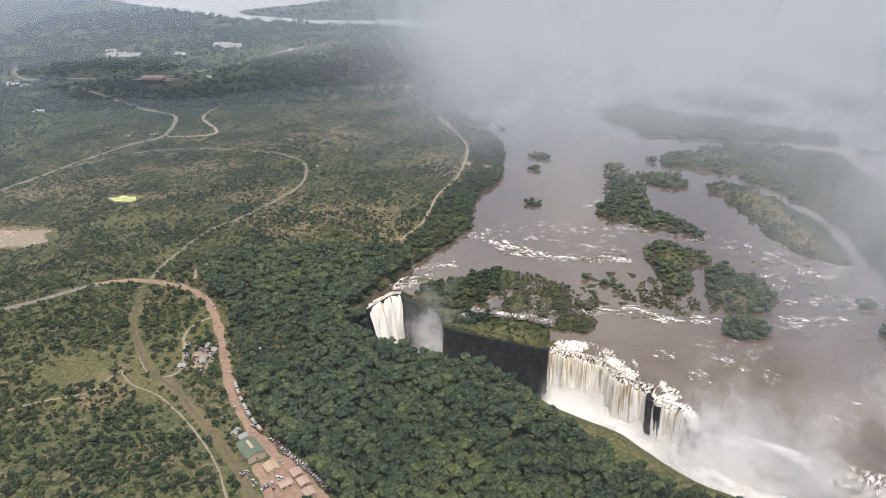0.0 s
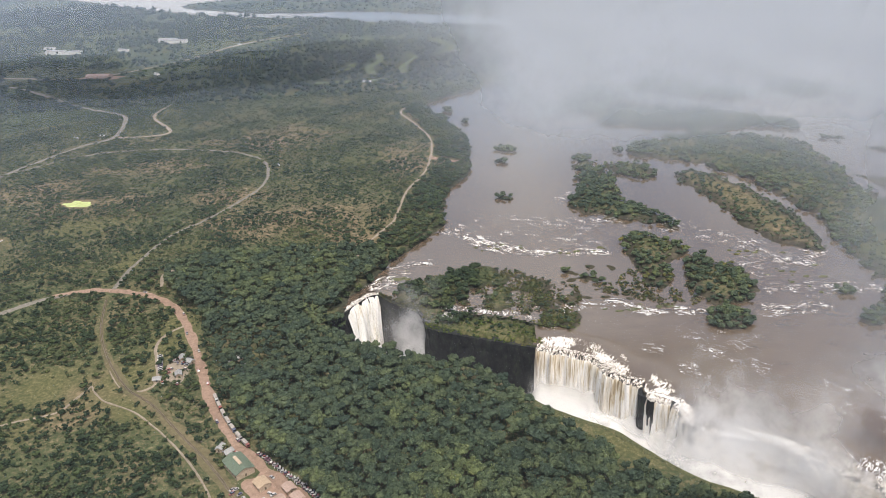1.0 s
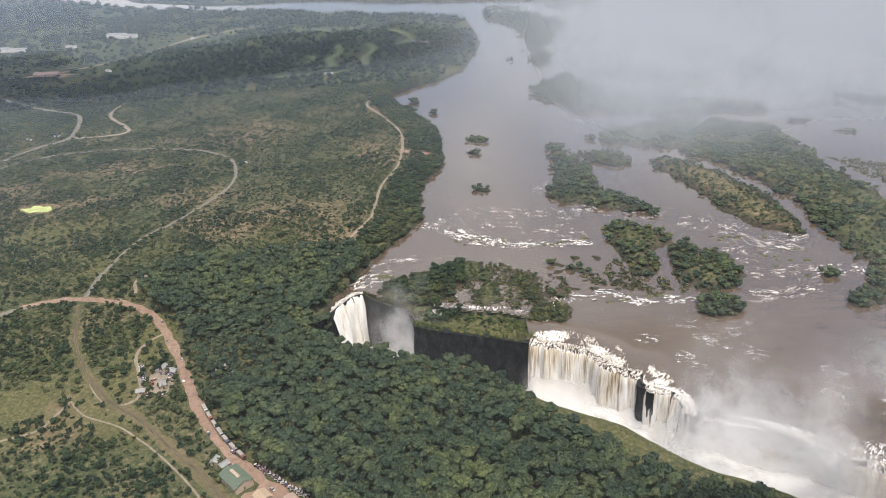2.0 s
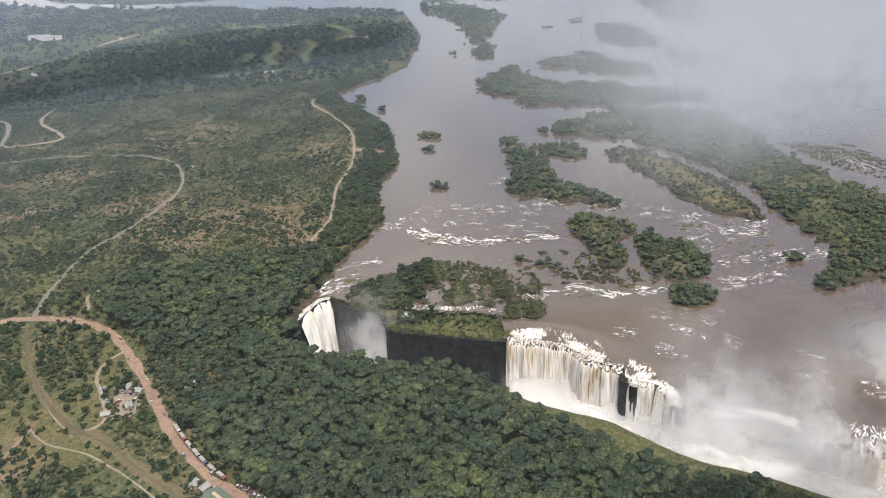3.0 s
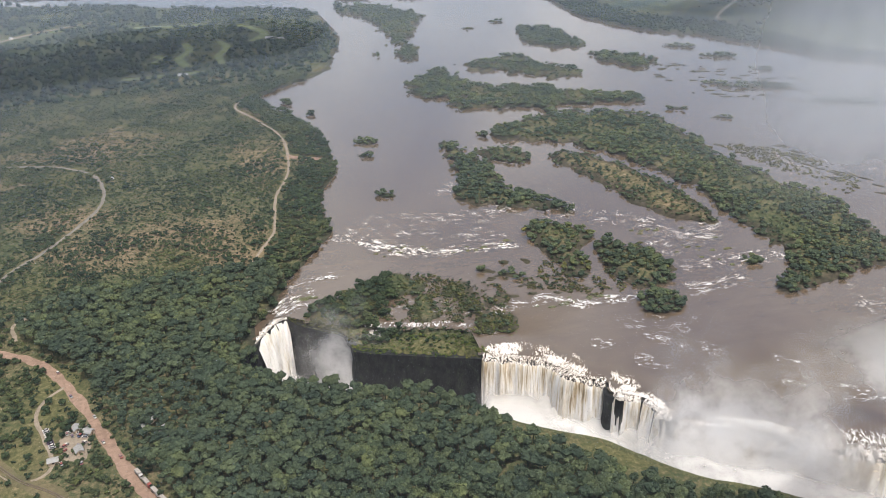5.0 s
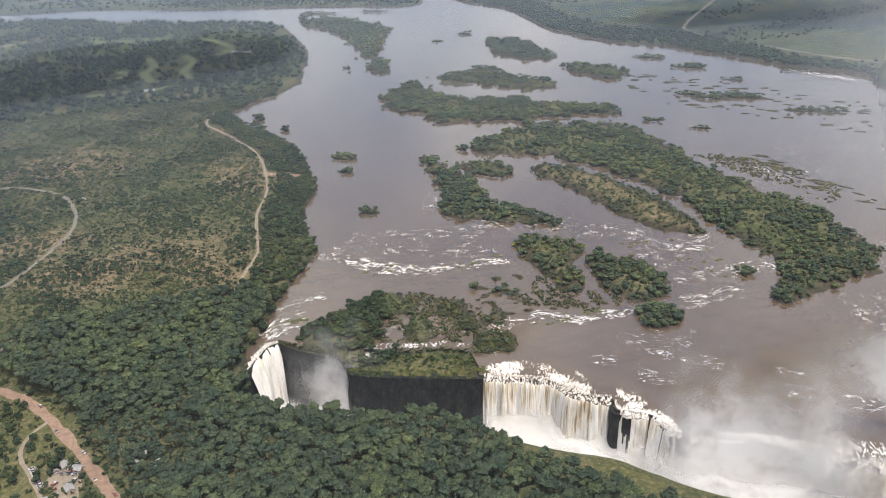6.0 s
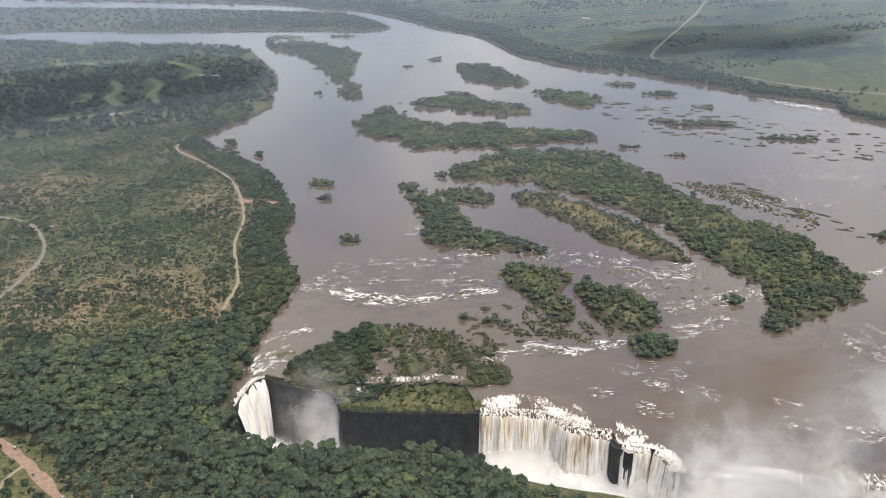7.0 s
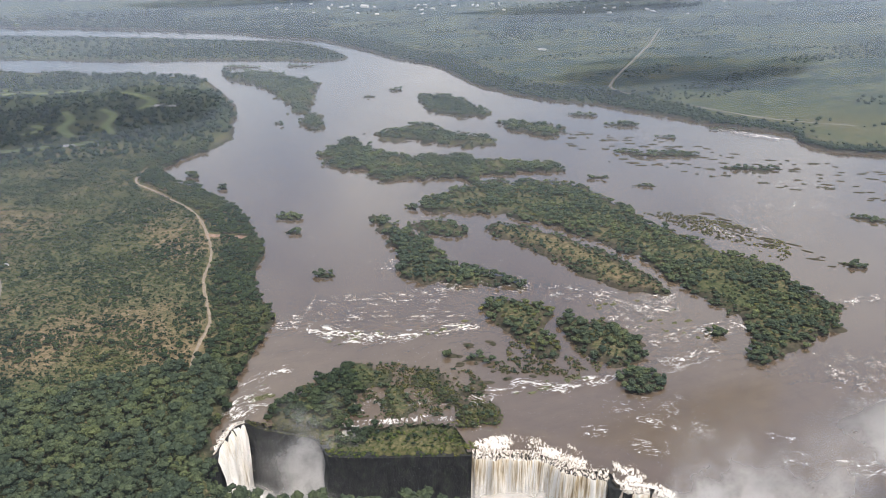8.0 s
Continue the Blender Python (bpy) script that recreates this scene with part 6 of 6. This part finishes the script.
def lorry():
    ob = tagged(new("lorry"), "white lorry queueing along the red road", "lorry", "parked vehicles")
    part("trailer", box(bmesh.new(), -1.2, 1.2, -3.6, 2.4, 1.1, 3.3, 0.06), TRUCK_WHITE, ob)
    part("cab", box(bmesh.new(), -1.2, 1.2, 2.7, 4.9, 0.7, 3.1, 0.2), CAR_PAINT, ob)
    part("windscreen", box(bmesh.new(), -1.0, 1.0, 4.88, 4.95, 1.9, 2.8), GLASS, ob)
    part("chassis", box(bmesh.new(), -0.5, 0.5, -3.5, 4.6, 0.6, 1.1), RUBBER, ob)
    for sx in (-1.05, 1.05):
        for sy in (-2.8, -1.7, 3.8):
            w = part("wheel", wheel_mesh(0.5, 0.3), RUBBER, ob)
            w.location = (sx, sy, 0.5)
    return ob


border = spline(ROADS[1][1], 1.0)
bt = np.gradient(border, axis=0)
bt /= np.linalg.norm(bt, axis=1)[:, None]


def on_road(i, side):
    q = border[i] + np.array([bt[i][1], -bt[i][0]]) * side
    return q[0], q[1], math.degrees(math.atan2(bt[i][1], bt[i][0])) - 90


def nearest(px, py):
    return int(np.argmin(np.hypot(border[:, 0] - px, border[:, 1] - py)))


first_lorry, first_car = lorry(), car()
i0, i1 = nearest(-236, 530), nearest(-196, 470)
spots = list(range(i0, i1, 11))
for j, i in enumerate(spots):
    sx, sy, st = on_road(i, -4.2)
    m = pose(sx, sy, float(height_at(sx, sy)) + 0.4, 0, 0, st)
    if j == 0:
        first_lorry.matrix_basis = m
    else:
        copy_thing(first_lorry, m)
places = []
for i in range(nearest(-190, 462), nearest(-138, 409), 3):
    sx, sy, st = on_road(i, -5.5 - 1.5 * r.random())
    places.append((sx, sy, st + 60 + r.uniform(-10, 10)))
for i in (nearest(-300, 664), nearest(-283, 632), nearest(-268, 600), nearest(-256, 572), nearest(-247, 552), nearest(-222, 505), nearest(-205, 480), nearest(-350, 710), nearest(-170, 442)):
    places.append(on_road(i, r.choice((-2.2, 2.2))))
for k in range(9):
    places.append((-297 + k * 0.9, 596 - k * 2.6, 100 + r.uniform(-8, 8)))
for k in range(18):
    places.append((-277 + r.uniform(-8, 8), 574 + r.uniform(-20, 20), r.uniform(0, 180)))
for k in range(16):
    u, v = r.uniform(-1, 1, 2)
    places.append((-180 + 13 * u + 6 * v, 424 - 10 * u + 5 * v, 40 + 90 * (k % 2) + r.uniform(-8, 8)))
for k in range(6):
    places.append((-203 + k * 1.6, 468 - k * 1.2, 45 + r.uniform(-5, 5)))
for j, (sx, sy, st) in enumerate(places):
    m = pose(sx, sy, float(height_at(sx, sy)) + 0.48, 0, 0, st)
    if j == 0:
        first_car.matrix_basis = m
    else:
        copy_thing(first_car, m)
